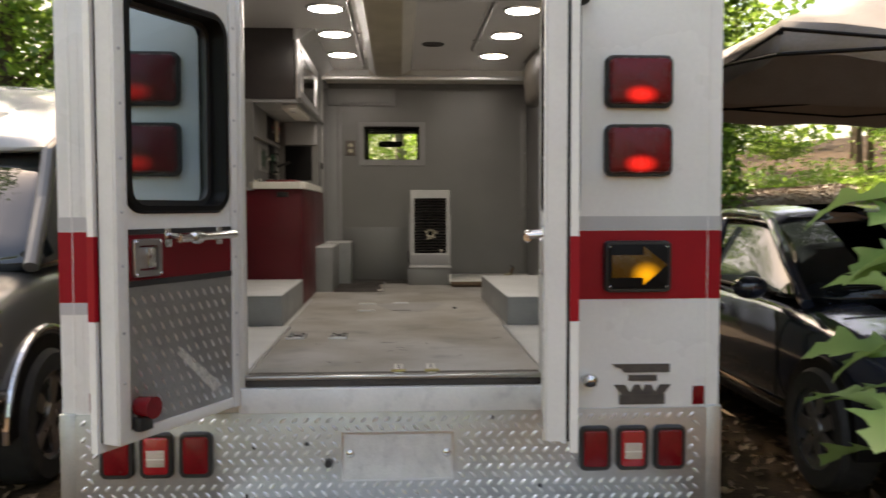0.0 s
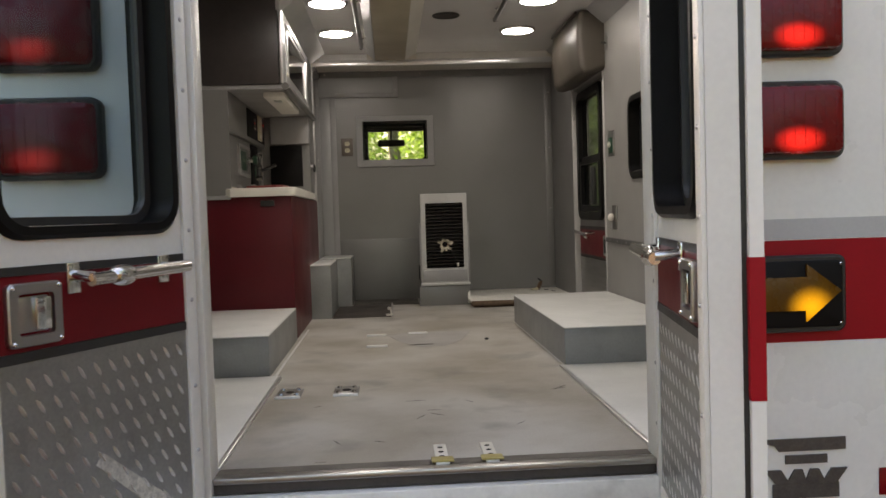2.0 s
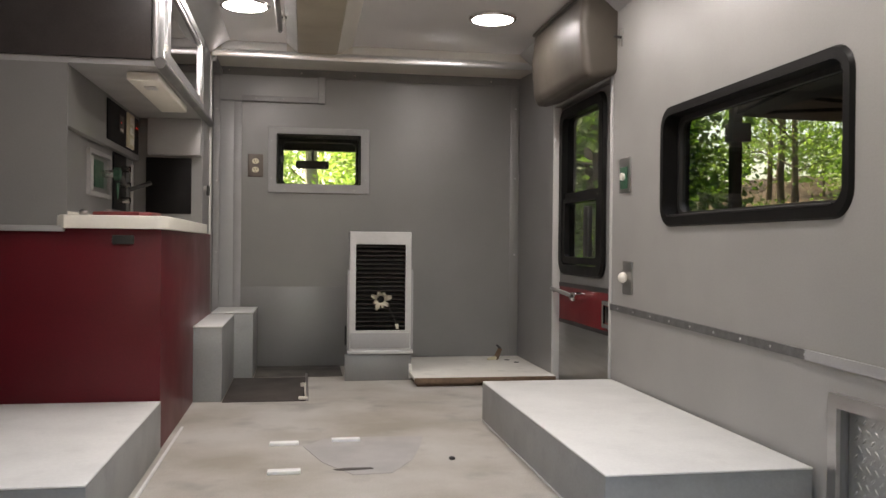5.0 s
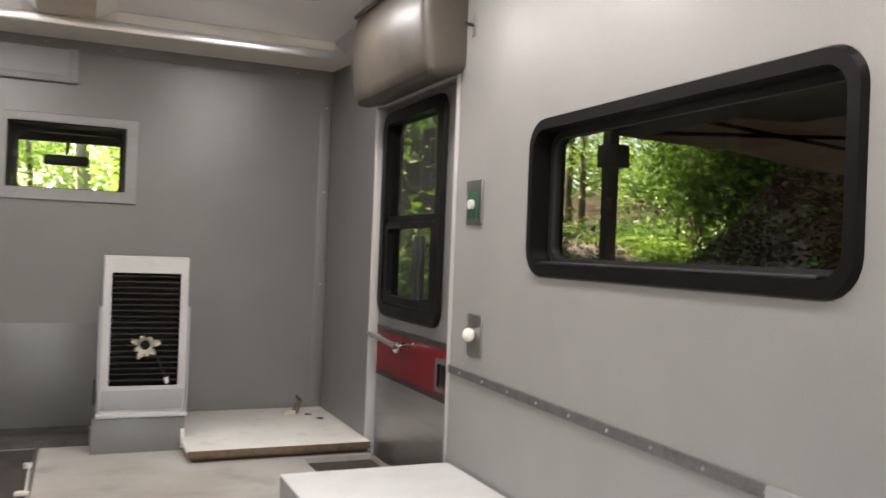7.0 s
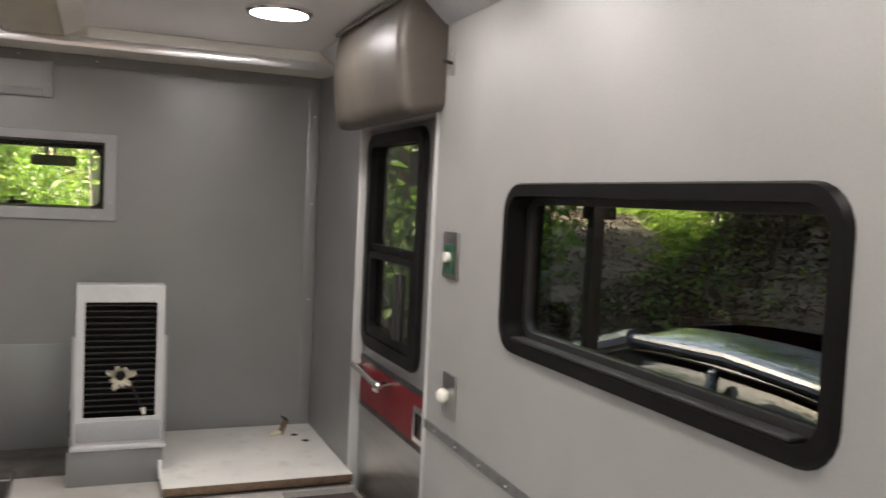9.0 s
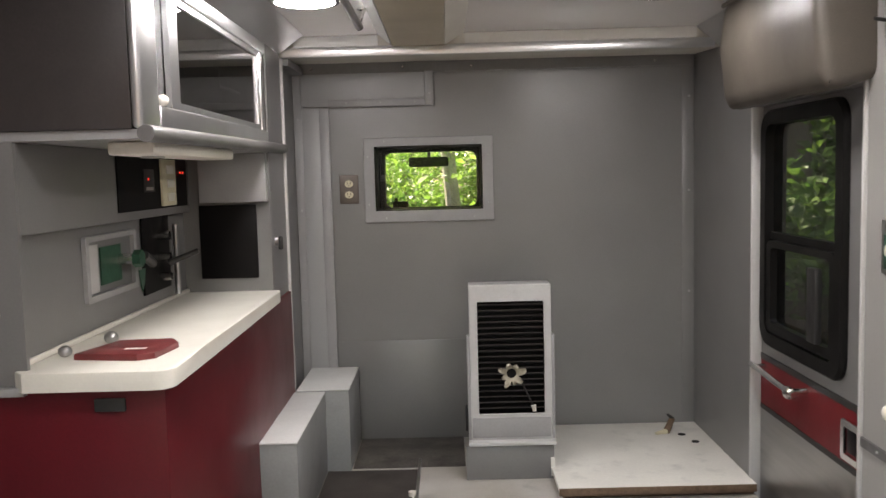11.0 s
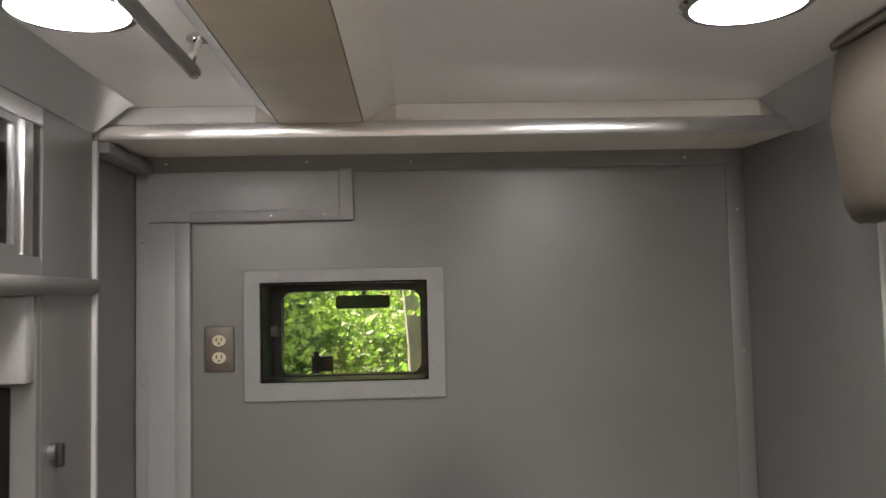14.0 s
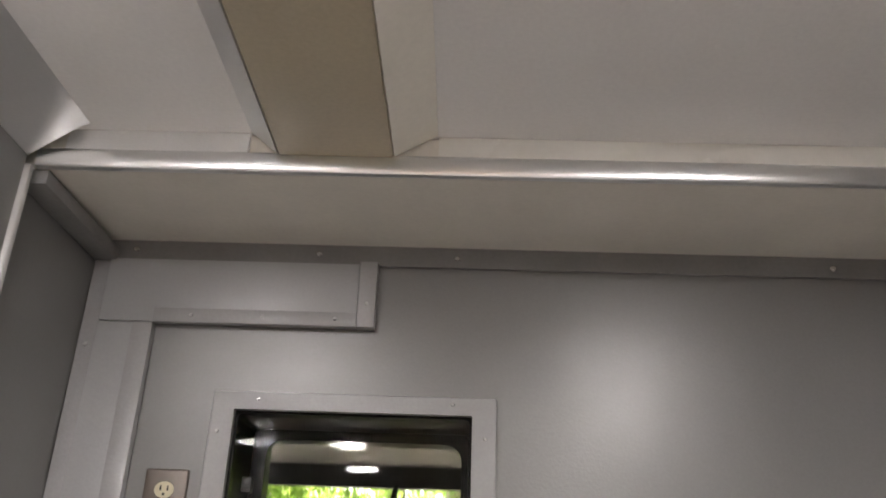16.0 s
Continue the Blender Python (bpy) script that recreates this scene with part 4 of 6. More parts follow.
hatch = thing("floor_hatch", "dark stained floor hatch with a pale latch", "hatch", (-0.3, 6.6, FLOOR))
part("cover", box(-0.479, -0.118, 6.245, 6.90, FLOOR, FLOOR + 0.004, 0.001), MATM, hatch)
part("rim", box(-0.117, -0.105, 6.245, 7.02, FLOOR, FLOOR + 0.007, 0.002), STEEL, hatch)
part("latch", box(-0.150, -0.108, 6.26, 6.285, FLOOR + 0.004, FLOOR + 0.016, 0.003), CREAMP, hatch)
# Thin mottled sheet, darker than the floor around it.
part("dark_sheet", box(-0.382, 0.078, 6.93, FW - 0.0045, FLOOR, FLOOR + 0.003, 0.001), mat("dark_floor_sheet", (0.11, 0.098, 0.085), 0.5, 0, 0.4, 7, 110, 0.1, colour2=(0.04, 0.034, 0.03), stain=0.5), hatch, "dark mottled sheet on the floor behind the hatch")
part("latch_post", rod((-0.128, 6.62, FLOOR + 0.004), (-0.128, 6.62, FLOOR + 0.02), 0.014), CREAMP, hatch)
part("wire", rod((-0.118, 6.28, FLOOR + 0.012), (-0.122, 6.62, FLOOR + 0.016), 0.004), CREAMP, hatch)

# ---- floor fittings ----
for sx in (1, -1):
    x0, x1 = sorted((sx * 0.556, sx * (RW - 0.002)))
    strip = thing("floor_side_panel", "white painted strip of floor beside the aisle", "floor panel", (sx * 0.8, 3.7, FLOOR), group="floor side panels", kind="structure")
    part("sheet", box(x0, x1, REAR + 0.076, 4.37 if sx > 0 else 4.39, FLOOR, FLOOR + 0.008, 0.002), BOXTOP, strip)
    part("seam", box(sx * 0.556 - 0.007, sx * 0.556 + 0.007, REAR + 0.076, 4.37, FLOOR + 0.0001, FLOOR + 0.0095, 0.002), ALU, strip)
    part("seam", box(sx * 0.577 - 0.006, sx * 0.577 + 0.004, 4.375, 5.75, FLOOR + 0.0001, FLOOR + 0.006, 0.002), BOXTOP, strip)


def cot_plate(x, y):
    t = thing("cot_anchor_plate", "worn steel anchor plate screwed to the floor", "plate", (x, y, FLOOR), group="cot anchor plates")
    part("plate", box(x - 0.044, x + 0.044, y - 0.07, y + 0.07, FLOOR, FLOOR + 0.006, 0.002), STEEL, t)
    part("front_lip", box(x - 0.044, x + 0.044, y - 0.082, y - 0.0705, FLOOR, FLOOR + 0.009, 0.002), CLIPM, t, "worn lip with a painted glint")
    for dx, dy in ((-0.027, -0.04), (0.027, -0.04), (-0.027, 0.04), (0.027, 0.04)):
        part("bolt", rod((x + dx, y + dy, FLOOR + 0.006), (x + dx, y + dy, FLOOR + 0.012), 0.009, 0.006, n=8), CHROME, t)
    part("socket", rod((x, y, FLOOR + 0.006), (x, y, FLOOR + 0.0075), 0.016), BLACKP, t)


cot_plate(-0.281, 4.075)
cot_plate(-0.482, 4.07)
for x, y, w in ((-0.195, 5.45, 0.05), (-0.188, 5.08, 0.05), (0.02, 5.48, 0.05)):
    t = thing("floor_clip", "small steel clip on the floor, its glint painted white", "clip", (x, y, FLOOR), group="floor clips")
    part("strip", box(x - w, x + w, y - 0.025, y + 0.025, FLOOR, FLOOR + 0.005, 0.002), CLIPM, t)
    part("raised_edge", box(x - w, x + w, y - 0.032, y - 0.0255, FLOOR, FLOOR + 0.011, 0.002), CLIPM, t)
pit = thing("floor_patch", "smooth grey patched area worn into the floor", "patch", (0.05, 5.25, FLOOR), kind="structure")
part("filler", slab("z", [(-0.13, 5.40), (-0.06, 5.50), (0.12, 5.52), (0.30, 5.50), (0.27, 5.36), (0.22, 5.18), (0.14, 5.03), (0.02, 5.02), (-0.07, 5.18)], FLOOR, FLOOR + 0.0012), mat("patched_vinyl", (0.40, 0.385, 0.37), 0.42, 0, 0.12, 8, 160, 0.05, stain=0.1), pit)
part("dark_slot", slab("z", [(-0.04, 5.085), (0.00, 5.10), (0.08, 5.095), (0.085, 5.08), (0.03, 5.07), (-0.02, 5.07)], FLOOR + 0.0013, FLOOR + 0.0022), MATM, pit)
nub = single("floor_screw", ball((0.348, 5.166, FLOOR + 0.004), 0.011, s=(1, 1, 0.6)), BLACK, "single black screw head in the floor", "screw")
for x in (0.006, 0.131):
    t = thing("cot_guide_bracket", "perforated cream steel bracket at the rear edge of the floor", "bracket", (x, 3.2, FLOOR), group="cot guide brackets")
    part("strap", box(x - 0.017, x + 0.017, REAR + 0.036, 3.305, FLOOR, FLOOR + 0.007, 0.002), CREAMP, t)
    part("end_pad", box(x - 0.028, x + 0.028, REAR + 0.036, REAR + 0.075, FLOOR + 0.0071, FLOOR + 0.012, 0.002), mat("worn_yellow_paint", (0.42, 0.33, 0.10), 0.5, 0, 0.2, 20, 120, 0.1, stain=0.3), t, "worn yellow pad")
    for y in (3.19, 3.23, 3.27):
        part("hole", rod((x, y, FLOOR + 0.007), (x, y, FLOOR + 0.0078), 0.007, n=10), BLACKP, t)
scuffs = thing("floor_scuffs", "short black scuff marks near the rear doors", "scuff", (0, 3.5, FLOOR), kind="stuff")
bm = bmesh.new()
random.seed(11)
for k in range(12):
    x, y, a, n = random.uniform(-0.45, 0.48), random.uniform(3.2, 4.0), random.uniform(-1.2, 1.2), random.uniform(0.012, 0.045)
    dx, dy = math.cos(a) * n, math.sin(a) * n
    slab("z", [(x - dx, y - dy), (x + dy * 0.08, y - dx * 0.08), (x + dx, y + dy), (x - dy * 0.08, y + dx * 0.08)], FLOOR, FLOOR + 0.0006, bm=bm)
part("marks", bm, BLACK, scuffs)


def low_box(name, label, x0, x1, y0, y1, z1):
    t = thing(name, label, "box", ((x0 + x1) / 2, (y0 + y1) / 2, FLOOR), group="low wheel boxes")
    part("body", box(x0, x1, y0, y1, FLOOR, z1 - 0.006, 0.003), BOXSIDE, t, "grey painted sides")
    part("lid", box(x0 - 0.001, x1, y0 - 0.004, y1, z1 - 0.0055, z1, 0.003), BOXTOP, t, "worn white painted top")
    return t


low_box("wheel_box", "low wooden box with worn white top and grey sides", 0.574, RW - 0.012, 4.375, 5.75, 1.012)
low_box("wheel_box", "low box with a white top in front of the red cabinet", LW + 0.002, -0.600, 4.41, 5.398, 1.022)

# ---- right wall ----
sw = thing("side_window", "wide side window in a thick black rubber frame with rounded corners", "window", (RW, 4.8, 1.64), kind="structure")
part("frame", ring("x", rr_points(4.244, 5.312, 1.624, 2.044, 0.075), rr_points(4.278, 5.280, 1.658, 2.012, 0.05), OUT + 0.012, RW - 0.010, lip=0.010), BLACKF, sw)
part("inner_bead", ring("x", rr_points(4.2785, 5.2795, 1.6585, 2.0115, 0.05), rr_points(4.294, 5.264, 1.676, 1.994, 0.04), OUT - 0.01, OUT - 0.035), BLACK, sw)
pane = part("pane", slab("x", rr_points(4.279, 5.279, 1.659, 2.011, 0.05), OUT - 0.024, OUT - 0.020), TINT, sw, "dark tinted pane")
pane.visible_shadow = False
part("drain_lip", box(RW - 0.005, RW + 0.03, 4.33, 5.24, 1.6585, 1.666, 0.003), BLACK, sw)

sd = thing("side_door", "grey side door with tall window, red band and steel lower panel, closed", "door", (RW + 0.04, 6.2, 0.6), kind="structure")
DX = 1.160
part("leaf", wall_with_holes("x", DX, OUT - 0.004, 5.802, 6.608, 0.602, 2.253, [(5.99, 6.55, 1.45, 2.20)]), WALL, sd)
part("window_frame", ring("x", rr_points(5.955, 6.585, 1.412, 2.238, 0.07), rr_points(6.005, 6.535, 1.462, 2.188, 0.045), OUT + 0.01, DX - 0.020, lip=0.010), BLACKF, sd, "black rubber window frame")
part("lower_sash", ring("x", rr_points(6.010, 6.530, 1.468, 1.788, 0.03), rr_points(6.045, 6.495, 1.500, 1.765, 0.02), OUT - 0.060, OUT - 0.036), BLACKF, sd, "black frame of the sliding lower pane")
part("sash_latch", box(OUT - 0.085, OUT - 0.0605, 6.085, 6.145, 1.505, 1.735, 0.006), BLACK, sd, "black sliding latch bar")
part("slider_rail", box(OUT - 0.045, OUT - 0.02, 6.0, 6.54, 1.79, 1.815), BLACKF, sd)
pane = part("pane", slab("x", rr_points(6.006, 6.534, 1.463, 2.187, 0.045), OUT - 0.034, OUT - 0.030), TINT, sd, "dark tinted pane")
pane.visible_shadow = False
part("black_band", box(DX - 0.006, DX - 0.0005, 5.815, 6.60, 1.352, 1.372), BLACK, sd)
part("black_band", box(DX - 0.006, DX - 0.0005, 5.815, 6.60, 1.170, 1.188), BLACK, sd)
part("red_band", box(DX - 0.004, DX - 0.0005, 5.815, 6.60, 1.1885, 1.3515), REDB, sd, "dark red band")
bar = part("grab_bar", rod((DX - 0.05, 6.57, 1.338), (DX - 0.05, 6.20, 1.318), 0.011), CHROME, sd, "chrome grab bar")
part("boss", ball((DX - 0.05, 6.24, 1.318), 0.024, s=(0.8, 1.3, 0.9)), CHROME, bar)
for y in (6.56, 6.21):
    part("standoff", rod((DX - 0.003, y, 1.33), (DX - 0.05, y, 1.33), 0.010), CHROME, bar)
lk = part("latch", ring("x", rr_points(5.84, 5.96, 1.20, 1.32, 0.01, 3), rr_points(5.86, 5.94, 1.22, 1.30, 0.006, 3), DX - 0.003, DX - 0.016, lip=0.003), CHROME, sd, "chrome paddle latch")
part("paddle", box(DX - 0.008, DX - 0.004, 5.866, 5.934, 1.226, 1.294, 0.001), BLACKP, lk, "dark latch pocket")
part("lower_panel", box(DX - 0.004, DX - 0.0005, 5.815, 6.60, 0.62, 1.169), STEEL, sd, "brushed steel lower panel")
for y in (5.802, 6.608):
    part("edge_trim", box(RW - 0.007, RW + 0.034, y - 0.007, y + 0.007, 0.602 if y > 6 else FLOOR, 2.275, 0.003), GREYS, right, "pale grey edge trim beside the side door")
part("edge_trim", box(RW - 0.014, RW + 0.034, 5.813, 6.597, 2.256, 2.275, 0.003), TRIMG, right)

bol = thing("padded_head_box", "bulky taupe padded vinyl box over the side door", "padding", (1.05, 6.1, 2.25))
bm = bmesh.new()
slab("y", [(RW - 0.001, 2.262), (1.02, 2.232), (0.985, 2.258), (0.966, 2.45), (0.985, CEIL - 0.002), (RW - 0.001, CEIL - 0.002)], 5.752, 6.515, bm=bm)
bmesh.ops.bevel(bm, geom=[e for e in bm.edges if not all(v.co.x > RW - 0.01 for v in e.verts)], offset=0.032, segments=4, profile=0.5, affect="EDGES")
part("pad", bm, TAUPE, bol)
part("piping", rod((0.975, 5.79, 2.585), (0.975, 6.48, 2.585), 0.008), TAUPE, bol)
hook = thing("wall_hook", "small dark coat hook beside the padded box", "hook", (RW, 5.70, 2.40))
part("pin", rod((RW, 5.70, 2.395), (RW - 0.035, 5.70, 2.40), 0.005), BLACK, hook)
part("base", box(RW - 0.005, RW - 0.0005, 5.688, 5.712, 2.36, 2.43, 0.002), STEEL, hook)

gp = thing("oxygen_outlet", "green and steel gas outlet plate on the wall", "outlet", (RW, 5.645, 1.77))
part("plate", box(RW - 0.008, RW - 0.0005, 5.590, 5.700, 1.768, 1.905, 0.003), STEEL, gp)
part("green_face", box(RW - 0.011, RW - 0.0081, 5.607, 5.683, 1.782, 1.868, 0.002), GREEN, gp, "green outlet face")
part("port", rod((RW - 0.010, 5.645, 1.83), (RW - 0.022, 5.645, 1.83), 0.015), CREAMP, gp)
la = thing("wall_switch", "steel switch plate with a white knob on the wall", "switch", (RW, 5.61, 1.38))
part("plate", box(RW - 0.006, RW - 0.0005, 5.563, 5.660, 1.366, 1.495, 0.003), STEEL, la)
part("knob", ball((RW - 0.022, 5.615, 1.432), 0.021, s=(0.9, 1, 1)), CREAMP, la, "white round knob")
rail = thing("wall_rail", "thin aluminium rub rail with screws along the wall", "rail", (RW, 4.8, 1.28))
part("strip", slab("x", [(5.79, 1.292), (5.79, 1.318), (4.42, 1.297), (4.42, 1.271)], RW - 0.007, RW - 0.0005), mat("dull_grey_rail", (0.16, 0.158, 0.155), 0.4, 0.4, 0.2, 30, 150, 0.05), rail)
part("strip_end", slab("x", [(4.42, 1.271), (4.42, 1.297), (REAR + 0.08, 1.276), (REAR + 0.08, 1.250)], RW - 0.009, RW - 0.0005), TRIMG, rail)
for k in range(9):
    y = 5.70 - k * 0.16
    part("screw", rod((RW - 0.007, y, 1.305 - (5.79 - y) * 0.0153), (RW - 0.010, y, 1.305 - (5.79 - y) * 0.0153), 0.0045, 0.003, n=8), STEEL, rail)
hd = thing("wall_hatch", "open wall hatch with a metal lining below the rub rail", "hatch", (RW, 4.0, 0.88), kind="structure")
part("frame", ring("x", rr_points(3.60, 4.320, 0.866, 1.208, 0.004, 1), rr_points(3.635, 4.285, 0.895, 1.175, 0.004, 1), RW - 0.0005, RW - 0.012, lip=0.002), STEEL, hd)
part("back", box(OUT - 0.05, OUT - 0.042, 3.625, 4.295, 0.885, 1.185), BUMPM, hd)
part("lozenges", treads("x", 3.64, 4.28, 0.90, 1.17, OUT - 0.05, -1, pitch=0.03, long=0.022, wide=0.006, high=0.002, cross=True), BUMPM, hd, kind="stuff")

# ---- cabinets along the left wall ----
cab = thing("red_base_cabinet", "dark red laminate base cabinet under the counter", "cabinet", (-0.85, 6.1, FLOOR))
part("body", box(LW + 0.002, -0.604, 5.402, 6.925, FLOOR, 1.596, 0.002), REDLAM, cab)
part("catch", box(-0.76, -0.69, 5.393, 5.4015, 1.545, 1.575, 0.004), BLACK, cab, "black catch")
part("ledge", box(LW + 0.002, -0.907, 5.385, 5.402, 1.585, 1.604, 0.002), TRIMG, cab)

ct = thing("countertop", "cream solid countertop with a rounded corner", "countertop", (-0.75, 6.0, 1.6))
cpts = [(-0.932, 6.638), (-0.932, 5.40), (-0.904, 5.372)]
cpts += [(-0.62 + 0.04 * math.cos(radians(a)), 5.412 + 0.04 * math.sin(radians(a))) for a in (-90, -70, -50, -30, -10, 0)]
cpts += [(-0.580, 5.62), (-0.590, 6.638)]
part("slab", slab("z", cpts, 1.5965, 1.640, 0.006), COUNTER, ct)
part("backsplash", box(-0.931, -0.920, 5.42, 6.637, 1.6405, 1.655, 0.003), COUNTER, ct)
tray = thing("serving_tray", "flat dark red plastic tray lying on the counter", "tray", (-0.76, 5.56, 1.64))
part("plate", slab("z", [(-0.845, 5.50), (-0.80, 5.655), (-0.665, 5.665), (-0.640, 5.62), (-0.655, 5.495), (-0.69, 5.475)], 1.6401, 1.656, 0.005), mat("dark_red_plastic", (0.17, 0.03, 0.03), 0.35, 0, 0.15, 14, 120, 0.04), tray)
part("label_bar", box(-0.74, -0.69, 5.53, 5.545, 1.6561, 1.657), CREAMP, tray)
part("knob", ball((-0.835, 5.695, 1.655), 0.018, s=(1, 1, 0.9)), STEEL, tray)
part("knob", ball((-0.885, 5.545, 1.652), 0.016, s=(1, 1, 0.9)), STEEL, tray)

nic = thing("cabinet_niche", "grey lined niche between counter and upper cabinet", "niche", (-0.9, 6.0, 1.6), kind="structure")
part("back_panel", box(LW + 0.002, -0.9325, 5.414, 6.64, 1.597, 2.139), WALL, nic)
part("end_panel", box(LW + 0.003, -0.903, 5.400, 5.4135, 1.605, 2.139), WALL, nic)
part("upper_ledge", box(-0.932, -0.905, 5.42, 6.639, 1.935, 2.139, 0.003), WALL, nic)
part("end_wall", box(-0.932, SX, 6.640, 6.66, 1.597, 2.139), WALL, nic)
part("light_block", box(-0.86, -0.618, 6.600, 6.639, 1.965, 2.139, 0.004), TRIMG, nic)
part("black_board", box(-0.872, -0.664, 6.630, 6.6395, 1.688, 1.955, 0.003), BLACKP, nic, "black board")
part("post", box(-0.93, SX + 0.001, 6.6605, 6.93, 1.597, 2.60), WALL, nic)
part("corner_return", box(LW + 0.002, -0.636, 6.9455, FW - 0.001, FLOOR, 2.60), WALL, nic)
part("white_strip", box(-0.64, SX + 0.012, 6.930, 6.945, FLOOR, 2.515, 0.004), GREYS, nic, "pale grey corner strip")
latch = thing("cabinet_latch", "black turn latch on the grey post", "latch", (SX, 6.71, 1.81))
part("base", rod((SX + 0.001, 6.71, 1.815), (SX + 0.014, 6.71, 1.815), 0.018), STEEL, latch)
part("lever", box(SX + 0.012, SX + 0.028, 6.70, 6.722, 1.782, 1.832, 0.005), BLACK, latch)

cp = thing("control_panel", "black switch panel with cream rockers and red indicators", "control panel", (-0.905, 6.25, 1.95))
part("panel", box(-0.9045, -0.900, 5.965, 6.598, 1.960, 2.122, 0.001), BLACKP, cp)
part("rocker_plate", box(-0.8995, -0.890, 6.315, 6.450, 1.966, 2.118, 0.003), IVORY, cp, "cream rocker switch column")
for z in (1.995, 2.04, 2.085):
    part("rocker", box(-0.8895, -0.884, 6.350, 6.415, z - 0.014, z + 0.014, 0.002), CREAMP, cp)
part("display", box(-0.8995, -0.896, 6.165, 6.255, 2.015, 2.085, 0.001), BLACK, cp)
for y, z in ((6.20, 2.055), (6.515, 2.075), (6.545, 2.075)):
    part("indicator", box(-0.8958, -0.895, y - 0.006, y + 0.006, z - 0.004, z + 0.004), RED_LED, cp, "red indicator")
part("label_bar", box(-0.8958, -0.895, 6.18, 6.24, 2.020, 2.030), GREYS, cp)
g2 = thing("oxygen_outlet_board", "grey framed panel with green gas fittings hanging from it", "panel", (-0.93, 5.95, 1.75))
part("frame", ring("x", rr_points(5.775, 6.135, 1.728, 1.905, 0.004, 1), rr_points(5.795, 6.115, 1.745, 1.89, 0.003, 1), -0.9320, -0.920), TRIMG, g2)
part("white_card", box(-0.9318, -0.929, 5.80, 5.87, 1.75, 1.88), GREYS, g2)
part("green_card", box(-0.9318, -0.928, 5.885, 6.03, 1.765, 1.87), GREEN, g2, "green plate")
fit_ = part("fitting", rod((-0.928, 6.02, 1.825), (-0.87, 6.02, 1.825), 0.016), CHROME, g2, "chrome fitting")
part("nut", rod((-0.885, 6.02, 1.825), (-0.862, 6.02, 1.825), 0.026, n=6), GREEN, fit_)
part("hose_end", rod((-0.872, 6.06, 1.83), (-0.872, 6.13, 1.80), 0.014), BLACK, g2)
part("tag", slab("x", [(6.03, 1.79), (6.08, 1.79), (6.065, 1.745), (6.05, 1.725), (6.04, 1.745)], -0.880, -0.876), GREEN, g2, "green tag")
p2 = thing("suction_panel", "black panel with chrome suction fittings in the niche", "panel", (-0.93, 6.3, 1.66))
part("panel", box(-0.9318, -0.924, 6.200, 6.450, 1.690, 1.933, 0.002), BLACKP, p2)
for z in (1.87, 1.80, 1.735):
    part("fitting", rod((-0.924, 6.34, z), (-0.885, 6.34, z), 0.014), CHROME, p2)
part("handle", rod((-0.89, 6.33, 1.78), (-0.80, 6.36, 1.815), 0.010), BLACK, p2)
part("pipe", rod((-0.905, 6.46, 1.66), (-0.905, 6.46, 1.90), 0.010), STEEL, p2)

up = thing("upper_cabinet", "wall cabinet with dark sliding glass doors in aluminium frames", "cabinet", (-0.87, 6.1, 2.15))
UF, UB = SX, 2.160
part("end_panel", box(LW + 0.002, -0.640, 5.392, 5.404, UB + 0.001, CEIL - 0.001, 0.002), DARKLAM, up, "dark brown end panel")
part("bottom", box(LW + 0.002, UF - 0.004, 5.404, 6.66, 2.140, UB), TRIMG, up)
part("back", box(LW + 0.002, LW + 0.012, 5.4045, 6.66, UB + 0.001, CEIL - 0.001), DARKLAM, up)
part("far_side", box(LW + 0.0125, UF - 0.004, 6.62, 6.66, UB + 0.001, CEIL - 0.001), DARKLAM, up)
part("shelf", box(LW + 0.0125, -0.70, 5.41, 6.619, 2.345, 2.357), DARKLAM, up)
part("corner_post", box(-0.6395, UF, 5.388, 5.508, UB + 0.001, CEIL - 0.001, 0.010, seg=3), ALU, up, "rounded aluminium corner post")
part("top_rail", box(UF - 0.028, UF + 0.002, 5.5085, 6.66, 2.490, 2.53, 0.003), ALU, up)
part("bottom_rail", box(UF - 0.028, UF + 0.002, 5.5085, 6.66, UB + 0.001, 2.218, 0.003), ALU, up)
part("far_post", box(UF - 0.028, UF + 0.001, 6.577, 6.62, 2.2185, 2.4895, 0.003), ALU, up)
door = part("sliding_door", ring("x", rr_points(5.606, 6.575, 2.2187, 2.4893, 0.003, 1), rr_points(5.672, 6.548, 2.236, 2.474, 0.003, 1), UF - 0.018, UF - 0.004), ALU, up)
pane = part("pane", box(UF - 0.014, UF - 0.011, 5.672, 6.548, 2.236, 2.474), CABGL, door, "dark pane")
pane.visible_shadow = False
d2 = part("sliding_door", box(UF - 0.026, UF - 0.020, 5.522, 6.10, 2.219, 2.489), CABGL, up, "second pane behind")
part("divider", box(UF - 0.0195, UF - 0.0185, 6.09, 6.11, 2.219, 2.489), BLACK, up)
part("finger_knob", ball((UF - 0.006, 5.545, 2.232), 0.014), CREAMP, up)
part("edge_roll", rod((UF + 0.004, 5.392, 2.150), (UF + 0.004, 6.929, 2.163), 0.019), mat("grey_edge_roll", (0.14, 0.135, 0.13), 0.4, 0, 0.1, 9, 130, 0.04), up, "rounded grey edge roll")
part("cove", slab("y", [(UF - 0.03, 2.531), (UF + 0.002, 2.531), (UF + 0.085, CEIL - 0.008), (UF + 0.10, CEIL - 0.001), (UF - 0.03, CEIL - 0.001)], 5.39, 6.93), ALU, up, "bright aluminium cove up to the ceiling")
ul = thing("under_cabinet_light", "white plastic light strip under the upper cabinet", "lamp", (-0.68, 5.85, 2.11))
part("case", box(-0.74, -0.632, 5.50, 6.22, 2.108, 2.139, 0.008), CREAMP, ul)
